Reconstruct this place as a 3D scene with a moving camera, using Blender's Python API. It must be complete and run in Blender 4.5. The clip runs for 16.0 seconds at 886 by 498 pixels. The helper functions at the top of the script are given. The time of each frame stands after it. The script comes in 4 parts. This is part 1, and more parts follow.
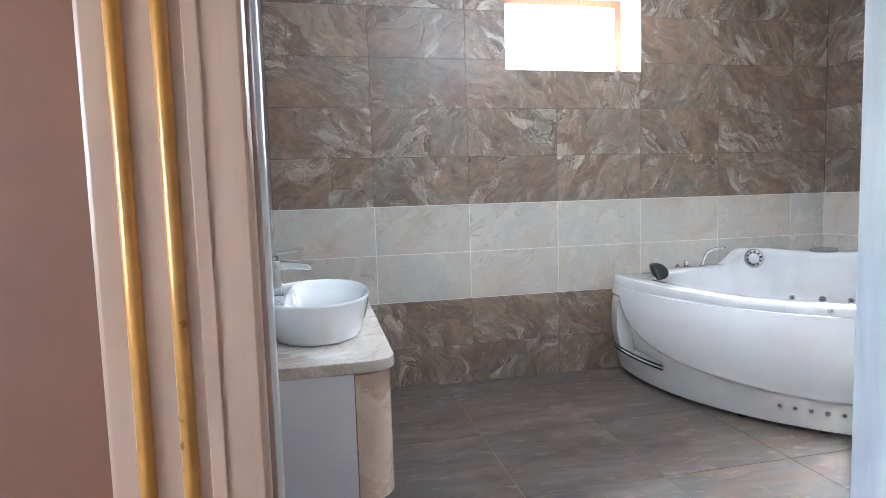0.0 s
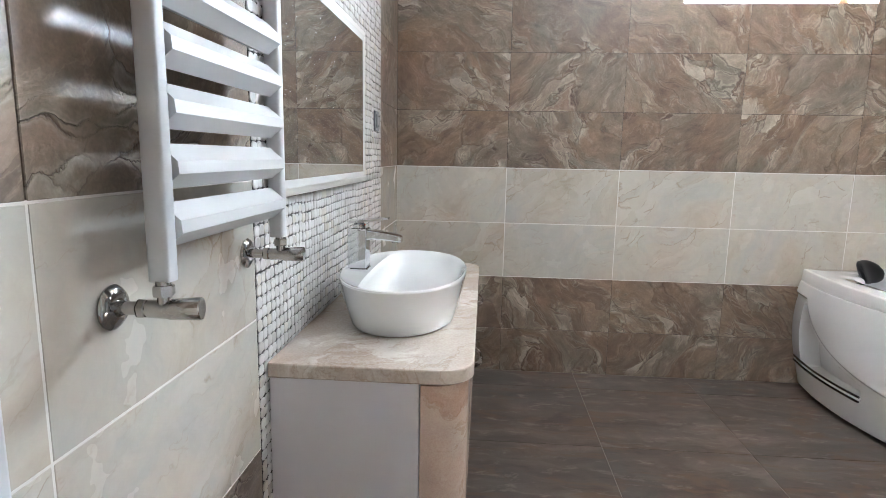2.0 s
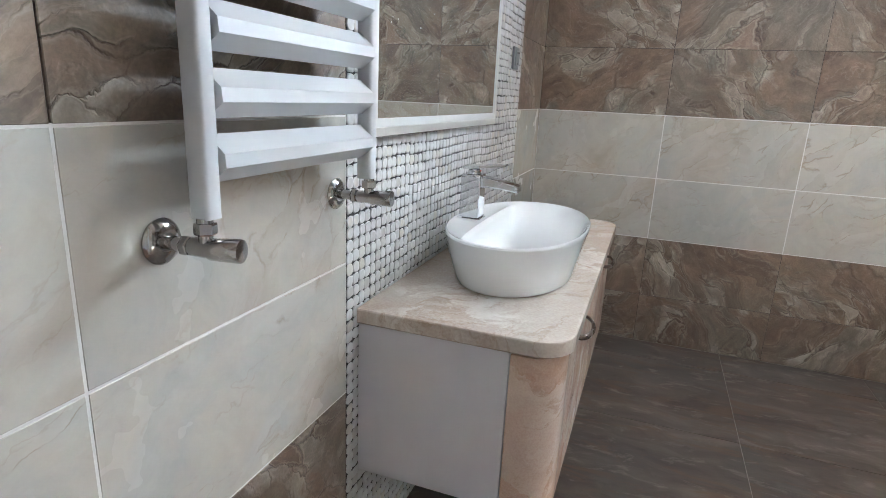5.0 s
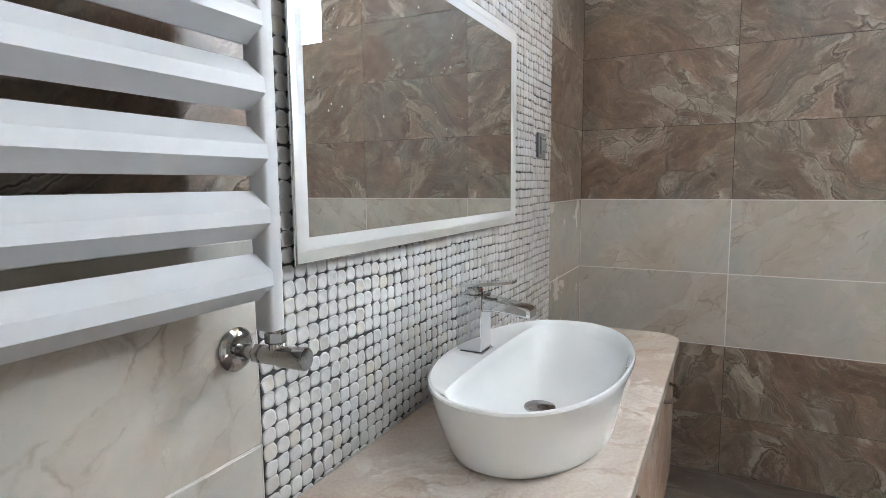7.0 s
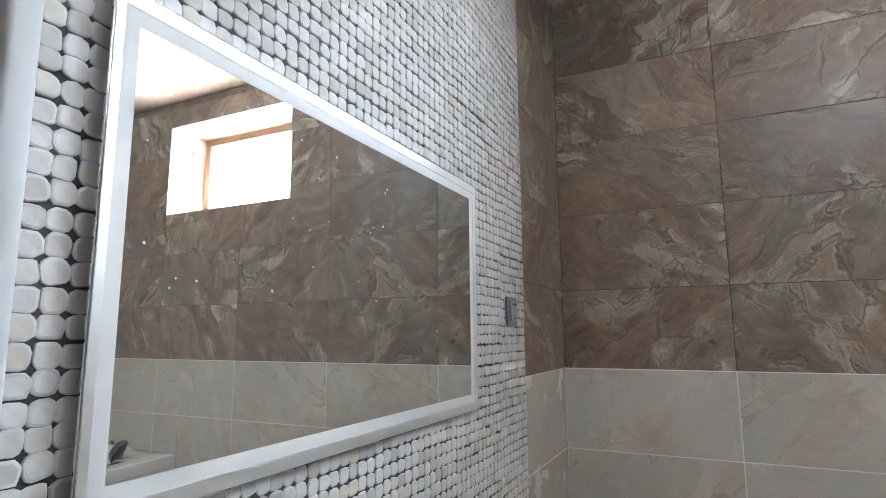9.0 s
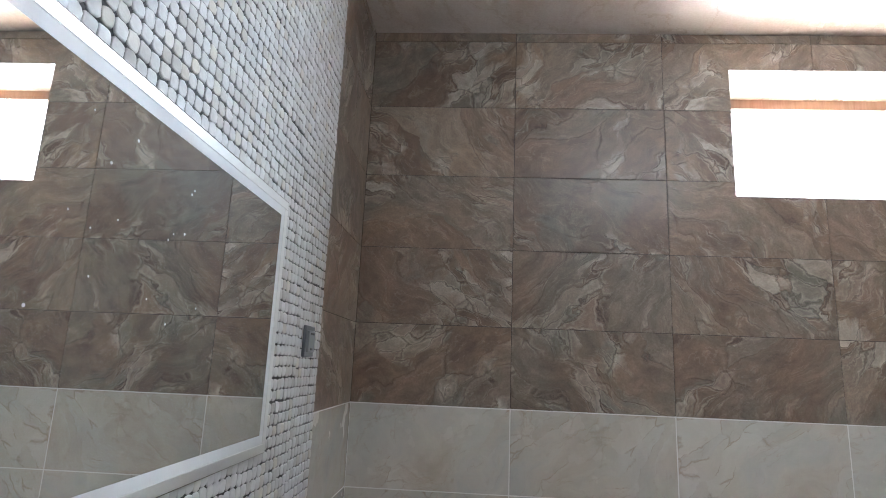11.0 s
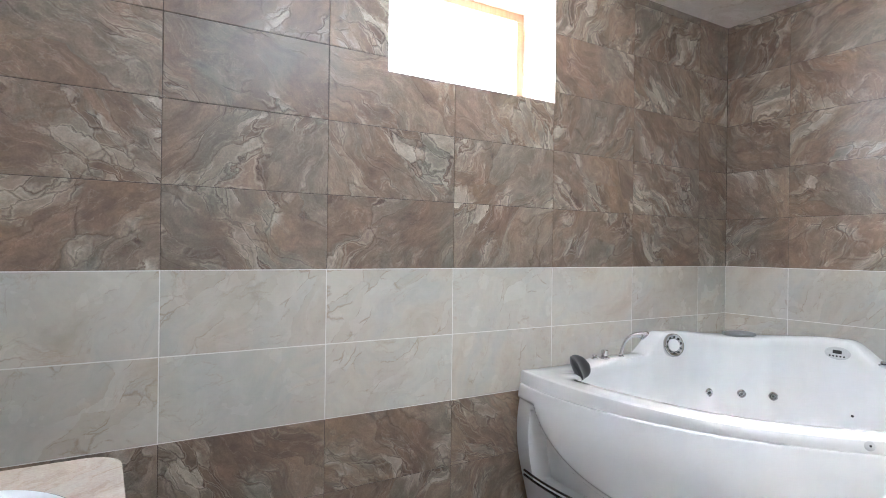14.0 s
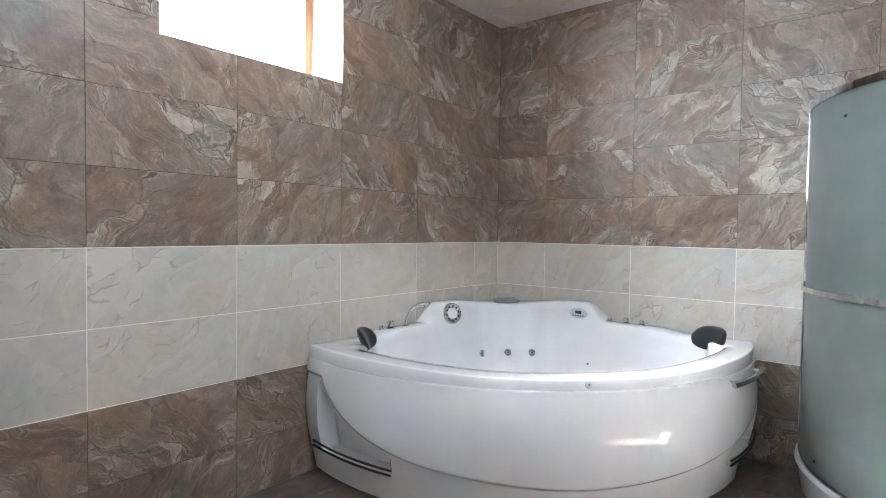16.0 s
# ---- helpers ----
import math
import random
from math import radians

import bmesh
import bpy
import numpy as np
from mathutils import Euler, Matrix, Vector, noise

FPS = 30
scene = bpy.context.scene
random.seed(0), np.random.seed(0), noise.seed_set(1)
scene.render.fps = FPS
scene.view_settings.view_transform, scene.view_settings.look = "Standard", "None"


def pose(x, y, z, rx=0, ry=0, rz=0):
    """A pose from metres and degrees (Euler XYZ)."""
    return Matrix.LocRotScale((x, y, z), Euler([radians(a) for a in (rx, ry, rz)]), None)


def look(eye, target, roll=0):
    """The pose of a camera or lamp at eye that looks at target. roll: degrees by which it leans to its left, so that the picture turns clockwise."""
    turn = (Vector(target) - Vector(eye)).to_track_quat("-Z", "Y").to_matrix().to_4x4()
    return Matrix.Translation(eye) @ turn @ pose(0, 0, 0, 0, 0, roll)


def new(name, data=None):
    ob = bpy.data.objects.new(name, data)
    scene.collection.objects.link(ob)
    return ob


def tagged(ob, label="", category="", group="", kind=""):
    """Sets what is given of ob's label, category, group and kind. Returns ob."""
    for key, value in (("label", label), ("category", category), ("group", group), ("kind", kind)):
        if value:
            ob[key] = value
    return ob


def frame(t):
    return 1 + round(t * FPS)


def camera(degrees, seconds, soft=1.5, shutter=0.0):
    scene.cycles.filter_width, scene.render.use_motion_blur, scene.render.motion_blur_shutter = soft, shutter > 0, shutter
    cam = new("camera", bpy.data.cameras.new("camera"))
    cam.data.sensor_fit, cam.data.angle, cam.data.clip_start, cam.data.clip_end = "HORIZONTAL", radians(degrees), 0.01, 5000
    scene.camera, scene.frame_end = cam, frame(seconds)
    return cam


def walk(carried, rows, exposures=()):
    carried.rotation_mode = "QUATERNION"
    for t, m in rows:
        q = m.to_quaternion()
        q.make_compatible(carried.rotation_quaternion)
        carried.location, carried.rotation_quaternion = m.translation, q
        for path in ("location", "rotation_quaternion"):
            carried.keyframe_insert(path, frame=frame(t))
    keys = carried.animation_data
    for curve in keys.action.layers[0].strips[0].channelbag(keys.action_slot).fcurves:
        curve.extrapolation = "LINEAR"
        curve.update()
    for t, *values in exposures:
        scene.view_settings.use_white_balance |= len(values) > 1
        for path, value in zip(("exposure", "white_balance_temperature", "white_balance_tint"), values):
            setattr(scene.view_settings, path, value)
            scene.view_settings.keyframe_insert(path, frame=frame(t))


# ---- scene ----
cam = camera(76.2, 16.0, 0.75)
PATH = [
    (0, (0.285, -3.482, 1.176), (0.697, -1.532, 1.007), -1.8),
    (0.5, (0.343, -3.369, 1.176), (0.668, -1.406, 0.98), -0.9),
    (1, (0.386, -3.278, 1.193), (0.567, -1.3, 0.958), 0.2),
    (1.5, (0.426, -3.191, 1.202), (0.465, -1.209, 0.936), 0.5),
    (2, (0.483, -3.109, 1.207), (0.343, -1.14, 0.882), 1.1),
    (2.5, (0.527, -3.051, 1.208), (0.244, -1.113, 0.801), 2.2),
    (3, (0.565, -3.023, 1.21), (0.179, -1.132, 0.685), 4.2),
    (5.5, (0.57, -2.888, 1.196), (-0.133, -1.086, 0.688), 1.6),
    (6, (0.58, -2.745, 1.199), (-0.183, -0.947, 0.771), 1.2),
    (6.5, (0.596, -2.625, 1.212), (-0.247, -0.84, 0.886), 0.6),
    (7, (0.588, -2.538, 1.223), (-0.307, -0.764, 0.994), -0.5),
    (7.5, (0.575, -2.437, 1.231), (-0.358, -0.673, 1.098), -1.2),
    (8, (0.552, -2.327, 1.242), (-0.385, -0.56, 1.241), -1.6),
    (8.5, (0.569, -2.269, 1.27), (-0.364, -0.511, 1.467), -1.0),
    (11, (0.463, -2.179, 1.306), (0.34, -0.223, 1.703), 2.4),
    (11.5, (0.419, -2.168, 1.291), (0.549, -0.193, 1.584), 2.0),
    (12, (0.402, -2.16, 1.278), (0.764, -0.203, 1.476), 1.5),
    (12.5, (0.422, -2.157, 1.26), (0.972, -0.239, 1.4), 1.4),
    (13, (0.412, -2.155, 1.233), (1.129, -0.292, 1.347), 1.0),
    (13.5, (0.418, -2.16, 1.229), (1.288, -0.361, 1.292), 0.4),
    (14, (0.423, -2.179, 1.234), (1.46, -0.469, 1.237), 0.7),
    (14.5, (0.435, -2.209, 1.241), (1.609, -0.59, 1.208), 1.1),
    (15, (0.433, -2.234, 1.243), (1.75, -0.73, 1.192), 0.9),
    (15.5, (0.436, -2.273, 1.241), (1.879, -0.89, 1.181), 0.8),
    (16, (0.428, -2.302, 1.235), (1.977, -1.04, 1.166), 0.8),
]
# light levels, and the camera's own exposure and white balance along the walk
WIN_N, FILL_H, BULBS, SUN = 2.75, 0.40, 1.6, 5.0
OPEN = 5.58                                       # the room is dim beside the sun: stops above the daylight setting
EXPOSURES = [(0.0, 0.38, 5400, 7), (0.7, 0.2, 5500, 7), (1.5, -0.2, 6050, 8), (2.0, 0.30, 6000, 8), (2.5, 0.42, 5950, 8), (3.0, 0.30, 5850, 7), (5.5, 0.1, 5850, 7), (7.0, -0.04, 6100, 8), (8.5, -0.28, 6000, 9),
             (11.0, -0.5, 5800, 8), (12.0, -0.32, 5800, 8), (13.5, 0.46, 5650, 8), (14.5, 0.23, 5650, 7), (16.0, 0.11, 5650, 8)]
walk(cam, [(t, look(eye, target, roll)) for t, eye, target, roll in PATH], [(t, e + OPEN, k - 190, g - 2.2) for t, e, k, g in EXPOSURES])

# ---- light ----
world = bpy.data.worlds.new("sky")
scene.world = world
world.use_nodes = True
wn = world.node_tree.nodes
sky = wn.new("ShaderNodeTexSky")
sky.sky_type, sky.sun_disc = "NISHITA", False
sky.sun_elevation, sky.sun_rotation = radians(39), radians(-14)
wn["Background"].inputs[1].default_value = 0.06
world.node_tree.links.new(sky.outputs[0], wn["Background"].inputs[0])


def area_lamp(name, x, y, z, rx, rz, w, h, watts, colour):
    data = bpy.data.lights.new(name, "AREA")
    data.shape, data.size, data.size_y, data.energy, data.color = "RECTANGLE", w, h, watts, colour
    ob = new(name, data)
    ob.matrix_world = pose(x, y, z, rx, 0, rz)
    return ob


# sun through the high window, falling on the floor before the shower
sun = bpy.data.lights.new("sun", "SUN")
sun.energy, sun.angle, sun.color = SUN, radians(0.55), (1.0, 0.95, 0.89)
new("sun", sun).matrix_world = look((0, 0, 0), (0.25, -1.0, -0.80))

# daylight in the bathroom window's opening, and an added unseen lamp lighting the hall
area_lamp("daylight_north", 1.93, 0.42, 2.27, -90, 0, 1.0, 0.62, WIN_N, (0.90, 0.95, 1.0))
area_lamp("daylight_hall", -1.46, -3.72, 1.45, 90, -90, 0.8, 0.75, FILL_H, (1.0, 0.90, 0.80))

# ---- materials ----
class Nodes:
    def __init__(self, name):
        self.mat = bpy.data.materials.new(name)
        self.mat.use_nodes = True
        self.tree = self.mat.node_tree
        self.bsdf = self.tree.nodes["Principled BSDF"]

    def put(self, socket, value):
        if isinstance(value, bpy.types.NodeSocket):
            self.tree.links.new(value, socket)
        elif isinstance(value, tuple) and len(value) == 3 and socket.type == "RGBA":
            socket.default_value = (*value, 1)
        else:
            socket.default_value = value

    def noise(self, vec, scale, detail=4.0, rough=0.55, distort=0.0, colour=False):
        n = self.tree.nodes.new("ShaderNodeTexNoise")
        self.put(n.inputs["Vector"], vec)
        self.put(n.inputs["Scale"], scale)
        self.put(n.inputs["Detail"], detail)
        self.put(n.inputs["Roughness"], rough)
        self.put(n.inputs["Distortion"], distort)
        return n.outputs[1] if colour else n.outputs[0]

    def ramp(self, fac, *stops):
        n = self.tree.nodes.new("ShaderNodeValToRGB")
        el = n.color_ramp.elements
        while len(el) < len(stops):
            el.new(0.5)
        for e, (p, c) in zip(el, stops):
            e.position = p
            e.color = (*c, 1) if isinstance(c, tuple) else (c, c, c, 1)
        self.put(n.inputs[0], fac)
        return n.outputs[0]

    def mix(self, fac, a, b, mode="MIX"):
        n = self.tree.nodes.new("ShaderNodeMix")
        n.data_type, n.blend_type = "RGBA", mode
        self.put(n.inputs[0], fac)
        self.put(n.inputs[6], a)
        self.put(n.inputs[7], b)
        return n.outputs[2]

    def math(self, op, a, b=0.0, c=0.0):
        n = self.tree.nodes.new("ShaderNodeMath")
        n.operation = op
        for i, v in enumerate((a, b, c)):
            self.put(n.inputs[i], v)
        return n.outputs[0]

    def vec(self, op, a, b=(0, 0, 0), scale=1.0):
        n = self.tree.nodes.new("ShaderNodeVectorMath")
        n.operation = op
        self.put(n.inputs[0], a)
        if op == "SCALE":
            n.inputs["Scale"].default_value = scale
        else:
            self.put(n.inputs[1], b)
        return n.outputs[0]

    def coords(self, random_offset=False, stretch=(1, 1, 1)):
        n = self.tree.nodes.new("ShaderNodeTexCoord")
        v = n.outputs["Object"]
        if random_offset:
            v = self.vec("ADD", v, self.vec("MULTIPLY", self.random3(), (37.0, 11.0, 23.0)))
        return self.vec("MULTIPLY", v, stretch)

    def random(self):
        return self.tree.nodes.new("ShaderNodeObjectInfo").outputs["Random"]

    def random3(self):
        r = self.random()
        n = self.tree.nodes.new("ShaderNodeCombineXYZ")
        self.put(n.inputs[0], r)
        self.put(n.inputs[1], self.math("FRACT", self.math("MULTIPLY", r, 17.3)))
        self.put(n.inputs[2], self.math("FRACT", self.math("MULTIPLY", r, 53.7)))
        return n.outputs[0]

    def bump(self, height, strength=0.3, distance=0.002):
        n = self.tree.nodes.new("ShaderNodeBump")
        n.inputs["Strength"].default_value, n.inputs["Distance"].default_value = strength, distance
        self.put(n.inputs["Height"], height)
        self.put(self.bsdf.inputs["Normal"], n.outputs[0])

    def done(self, colour, rough, metal=0.0, **more):
        self.put(self.bsdf.inputs["Base Color"], colour)
        self.put(self.bsdf.inputs["Roughness"], rough)
        self.put(self.bsdf.inputs["Metallic"], metal)
        for k, v in more.items():
            self.put(self.bsdf.inputs[k.replace("_", " ")], v)
        return self.mat


def marble(name, deep, mid, pale, grey, flake, crack, flakes=0.5, rough=0.32, relief=0.5, offset=True, scale=1.0, vein=0.45, mottle=0.35, ripple=0.0, plates=0.0, tan=(0.5, 0.4, 0.3)):
    """Swirling stone with torn pale flakes, grey clouds and thin dark cracks."""
    m = Nodes(name)
    v = m.coords(offset, (scale, scale, scale))
    warp = m.vec("SCALE", m.vec("SUBTRACT", m.noise(v, 2.6, 3, 0.5, 0, True), (0.5, 0.5, 0.5)), scale=0.34)
    fine = m.vec("SCALE", m.vec("SUBTRACT", m.noise(v, 11, 4, 0.6, 0, True), (0.5, 0.5, 0.5)), scale=0.10)
    w = m.vec("ADD", m.vec("ADD", v, warp), fine)
    lean = m.tree.nodes.new("ShaderNodeVectorRotate")
    lean.rotation_type = "AXIS_ANGLE"
    lean.inputs["Axis"].default_value = (0.7, 1.0, 0.0)
    lean.inputs["Angle"].default_value = -0.8
    m.put(lean.inputs["Vector"], w)
    strata = m.vec("MULTIPLY", lean.outputs[0], (1.0, 1.0, 2.6))
    base = m.noise(w, 3.4, 9, 0.6, 0.4)
    col = m.ramp(base, (0.30, deep), (0.47, mid), (0.62, pale), (0.78, grey))
    clouds = m.noise(m.vec("ADD", v, (5.2, 1.1, 7.7)), 2.3, 5, 0.55, 0.8)
    col = m.mix(m.ramp(clouds, (0.50, 0.0), (0.66, 0.75)), col, grey)
    # broken plates of slightly different tone with soft torn borders
    if plates:
        cells = m.tree.nodes.new("ShaderNodeTexVoronoi")
        m.put(cells.inputs["Vector"], m.vec("ADD", strata, m.vec("SCALE", m.vec("SUBTRACT", m.noise(v, 7, 5, 0.6, 0, True), (0.5, 0.5, 0.5)), scale=0.22)))
        cells.inputs["Scale"].default_value = 2.7
        tones = m.ramp(m.math("FRACT", m.math("MULTIPLY", cells.outputs["Color"], 3.3)), (0.0, deep), (0.28, mid), (0.50, tan), (0.72, pale), (1.0, grey))
        col = m.mix(plates, col, tones)
    # flakes gather in patches, torn along the strata
    gather = m.ramp(m.noise(m.vec("ADD", v, (1.3, 8.1, 2.9)), 3.0, 3, 0.5, 0.6), (0.5 - 0.06 * flakes, 0.0), (0.62, 1.0))
    torn = m.noise(strata, 4.4, 7, 0.6, 0.9)
    mask = m.math("MULTIPLY", m.ramp(torn, (0.465, 0.0), (0.525, 1.0), (0.60, 0.9), (0.70, 0.1)), gather)
    col = m.mix(m.math("MULTIPLY", mask, 0.9), col, m.ramp(m.noise(w, 19, 5, 0.6), (0.35, pale), (0.55, flake)))
    slant = m.vec("MULTIPLY", lean.outputs[0], (0.8, 0.9, 3.4))
    ridge = m.math("ABSOLUTE", m.math("SUBTRACT", m.noise(slant, 2.4, 6, 0.52, 0.25), 0.5))
    line = m.math("MULTIPLY", m.ramp(ridge, (0.0, 1.0), (0.020, 0.0)), m.ramp(clouds, (0.38, 0.2), (0.54, 1.0)))
    col = m.mix(m.math("MULTIPLY", line, vein), col, crack)
    # rippled ridges: a dark edge with a pale lip, close together inside the patches
    if ripple:
        level = m.math("FRACT", m.math("MULTIPLY", m.noise(strata, 3.6, 6, 0.55, 0.5), 9.0))
        spots = m.math("MULTIPLY", gather, m.ramp(m.noise(w, 5.0, 3, 0.5), (0.47, 0.0), (0.58, 1.0)))
        col = m.mix(m.math("MULTIPLY", m.math("MULTIPLY", m.ramp(level, (0.0, 0.0), (0.10, 1.0), (0.22, 0.0)), spots), ripple), col, crack)
        col = m.mix(m.math("MULTIPLY", m.math("MULTIPLY", m.ramp(level, (0.22, 0.0), (0.34, 1.0), (0.52, 0.0)), spots), ripple * 0.8), col, flake)
    thin = m.math("ABSOLUTE", m.math("SUBTRACT", m.noise(w, 5.5, 6, 0.55, 0.5), 0.52))
    col = m.mix(m.math("MULTIPLY", m.ramp(thin, (0.0, 1.0), (0.008, 0.0)), 0.18), col, flake)
    col = m.mix(mottle, col, m.ramp(m.noise(slant, 9, 7, 0.70, 0.2), (0.32, 0.12), (0.50, 0.5), (0.68, 0.88)), "OVERLAY")
    grain = m.noise(v, 160, 2, 0.5)
    col = m.mix(0.10, col, m.ramp(grain, (0.3, 0.1), (0.7, 0.9)), "OVERLAY")
    if offset:
        tone = m.ramp(m.math("FRACT", m.math("MULTIPLY", m.random(), 91.7)), (0.0, 0.84), (1.0, 1.12))
        col = m.mix(1.0, col, tone, "MULTIPLY")
    height = m.math("ADD", m.math("MULTIPLY", mask, 0.6), m.math("SUBTRACT", m.math("MULTIPLY", base, 0.9), m.math("MULTIPLY", line, 0.35)))
    if relief:
        m.bump(height, relief, 0.006)
    gloss = m.math("ADD", rough, m.math("MULTIPLY", m.math("SUBTRACT", m.noise(v, 7, 3), 0.5), 0.18))
    return m.done(col, gloss, Specular_IOR_Level=0.4)


def plain(name, colour, rough, metal=0.0, vary=0.06, scale=9.0, bump=0.05, **more):
    m = Nodes(name)
    v = m.coords()
    n = m.noise(v, scale, 5, 0.6, 0.3)
    dark = tuple(c * (1 - vary) for c in colour)
    light = tuple(min(1, c * (1 + vary)) for c in colour)
    col = m.ramp(n, (0.3, dark), (0.7, light))
    fine = m.noise(v, scale * 22, 2)
    if bump:
        m.bump(m.math("ADD", fine, m.math("MULTIPLY", n, 2.0)), bump, 0.001)
    r = m.math("ADD", rough, m.math("MULTIPLY", m.math("SUBTRACT", n, 0.5), min(0.2, rough * 0.6)))
    return m.done(col, r, metal, **more)


def cleft_stone():
    """Brown marble with calm slanting plates, hair cracks and clusters of small torn flakes."""
    m = Nodes("brown_marble_tile")
    v = m.coords(True)
    half = (0.5, 0.5, 0.5)
    r2 = m.math("FRACT", m.math("MULTIPLY", m.random(), 37.7))
    lean = m.tree.nodes.new("ShaderNodeVectorRotate")
    lean.rotation_type = "AXIS_ANGLE"
    lean.inputs["Axis"].default_value = (0.0, 1.0, 0.0)
    m.put(lean.inputs["Angle"], m.ramp(r2, (0.0, 0.55), (0.50, 0.95), (0.505, 0.0), (1.0, 0.0)))
    turn = m.tree.nodes.new("ShaderNodeVectorRotate")
    turn.rotation_type = "AXIS_ANGLE"
    turn.inputs["Axis"].default_value = (0.0, 1.0, 0.0)
    m.put(turn.inputs["Angle"], m.math("MULTIPLY", m.ramp(r2, (0.0, 0.0), (0.50, 0.0), (0.505, 0.5), (1.0, 0.95)), -1.0))
    m.put(lean.inputs["Vector"], v)
    m.put(turn.inputs["Vector"], lean.outputs[0])
    slant = turn.outputs[0]
    wide = m.vec("SCALE", m.vec("SUBTRACT", m.noise(v, 2.4, 2, 0.5, 0, True), half), scale=0.34)
    torn = m.vec("SCALE", m.vec("SUBTRACT", m.noise(v, 8.0, 5, 0.58, 0, True), half), scale=0.085)
    w = m.vec("ADD", m.vec("ADD", slant, wide), torn)

    def cells(vec, scale, feature):
        n = m.tree.nodes.new("ShaderNodeTexVoronoi")
        n.feature = feature
        m.put(n.inputs["Vector"], vec)
        n.inputs["Scale"].default_value = scale
        return n

    deep, mid, rose = (0.098, 0.064, 0.045), (0.156, 0.110, 0.080), (0.186, 0.130, 0.095)
    grey, tan, pale = (0.184, 0.174, 0.144), (0.245, 0.168, 0.106), (0.270, 0.230, 0.178)
    # plates
    flat = m.vec("MULTIPLY", w, (1.0, 1.0, 3.0))
    plate = cells(flat, 2.2, "F1")
    tone = m.math("FRACT", m.math("MULTIPLY", plate.outputs["Color"], 5.7))
    col = m.ramp(tone, (0.0, mid), (0.22, rose), (0.40, deep), (0.52, rose), (0.66, grey), (0.80, tan), (0.92, pale), (1.0, mid))
    soft = m.noise(m.vec("MULTIPLY", w, (1.0, 1.0, 2.2)), 3.0, 8, 0.60, 0.3)
    col = m.mix(0.55, col, m.ramp(soft, (0.28, deep), (0.46, rose), (0.58, mid), (0.70, grey), (0.82, pale)))
    clouds = m.noise(m.vec("ADD", v, (5.2, 1.1, 7.7)), 2.1, 4, 0.55, 0.6)
    col = m.mix(m.ramp(clouds, (0.50, 0.0), (0.66, 0.45)), col, grey)
    col = m.mix(m.ramp(clouds, (0.30, 0.50), (0.44, 0.0)), col, tan)
    # where the flakes gather
    gather = m.ramp(m.noise(m.vec("MULTIPLY", m.vec("ADD", w, (1.3, 8.1, 2.9)), (1.0, 1.0, 1.7)), 2.6, 5, 0.58, 0.3), (0.505, 0.0), (0.59, 1.0))
    chips = m.vec("MULTIPLY", m.vec("ADD", w, m.vec("SCALE", m.vec("SUBTRACT", m.noise(v, 24, 4, 0.6, 0, True), half), scale=0.028)), (1.0, 1.0, 3.4))
    chip = cells(chips, 7.5, "F1")
    chip_edge = cells(chips, 7.5, "DISTANCE_TO_EDGE").outputs["Distance"]
    chip_tone = m.math("FRACT", m.math("MULTIPLY", chip.outputs["Color"], 7.3))
    shade = m.ramp(chip_tone, (0.0, deep), (0.22, mid), (0.40, grey), (0.60, pale), (0.78, (0.40, 0.355, 0.29)), (1.0, rose))
    col = m.mix(m.math("MULTIPLY", gather, 0.80), col, shade)
    lip = m.math("MULTIPLY", m.ramp(chip_edge, (0.04, 0.0), (0.075, 1.0), (0.15, 0.0)), gather)
    col = m.mix(m.math("MULTIPLY", lip, 0.42), col, (0.43, 0.385, 0.315))
    cut = m.math("MULTIPLY", m.ramp(chip_edge, (0.0, 1.0), (0.040, 0.0)), gather)
    col = m.mix(m.math("MULTIPLY", cut, 0.52), col, (0.045, 0.032, 0.026))
    # hair cracks and pale seams between the plates
    edge = cells(flat, 2.2, "DISTANCE_TO_EDGE").outputs["Distance"]
    open_ = m.ramp(m.noise(v, 4.5, 3, 0.5), (0.46, 0.0), (0.56, 1.0))
    crack = m.math("MULTIPLY", m.ramp(edge, (0.0, 1.0), (0.016, 0.0)), open_)
    col = m.mix(m.math("MULTIPLY", crack, 0.36), col, (0.050, 0.036, 0.028))
    seam = m.math("MULTIPLY", m.ramp(edge, (0.014, 0.0), (0.034, 1.0), (0.075, 0.0)), open_)
    col = m.mix(m.math("MULTIPLY", seam, 0.12), col, (0.40, 0.35, 0.28))
    rill = m.math("ABSOLUTE", m.math("SUBTRACT", m.noise(m.vec("MULTIPLY", w, (1.0, 1.0, 3.4)), 3.6, 5, 0.55, 0.2), 0.5))
    col = m.mix(m.math("MULTIPLY", m.ramp(rill, (0.0, 1.0), (0.012, 0.0)), 0.24), col, (0.36, 0.31, 0.25))
    # mottling and grain
    col = m.mix(0.52, col, m.ramp(m.noise(m.vec("MULTIPLY", w, (1.0, 1.0, 2.0)), 11, 7, 0.72), (0.30, 0.18), (0.50, 0.5), (0.70, 0.84)), "OVERLAY")
    col = m.mix(0.12, col, m.ramp(m.noise(v, 170, 2, 0.5), (0.3, 0.1), (0.7, 0.9)), "OVERLAY")
    col = m.mix(1.0, col, m.ramp(m.math("FRACT", m.math("MULTIPLY", m.random(), 91.7)), (0.0, 1.06), (1.0, 1.30)), "MULTIPLY")
    height = m.math("ADD", m.math("MULTIPLY", m.math("MULTIPLY", chip_tone, gather), 0.5), m.math("SUBTRACT", m.math("MULTIPLY", soft, 0.8), m.math("MULTIPLY", m.math("MAXIMUM", crack, cut), 0.4)))
    m.bump(height, 0.8, 0.004)
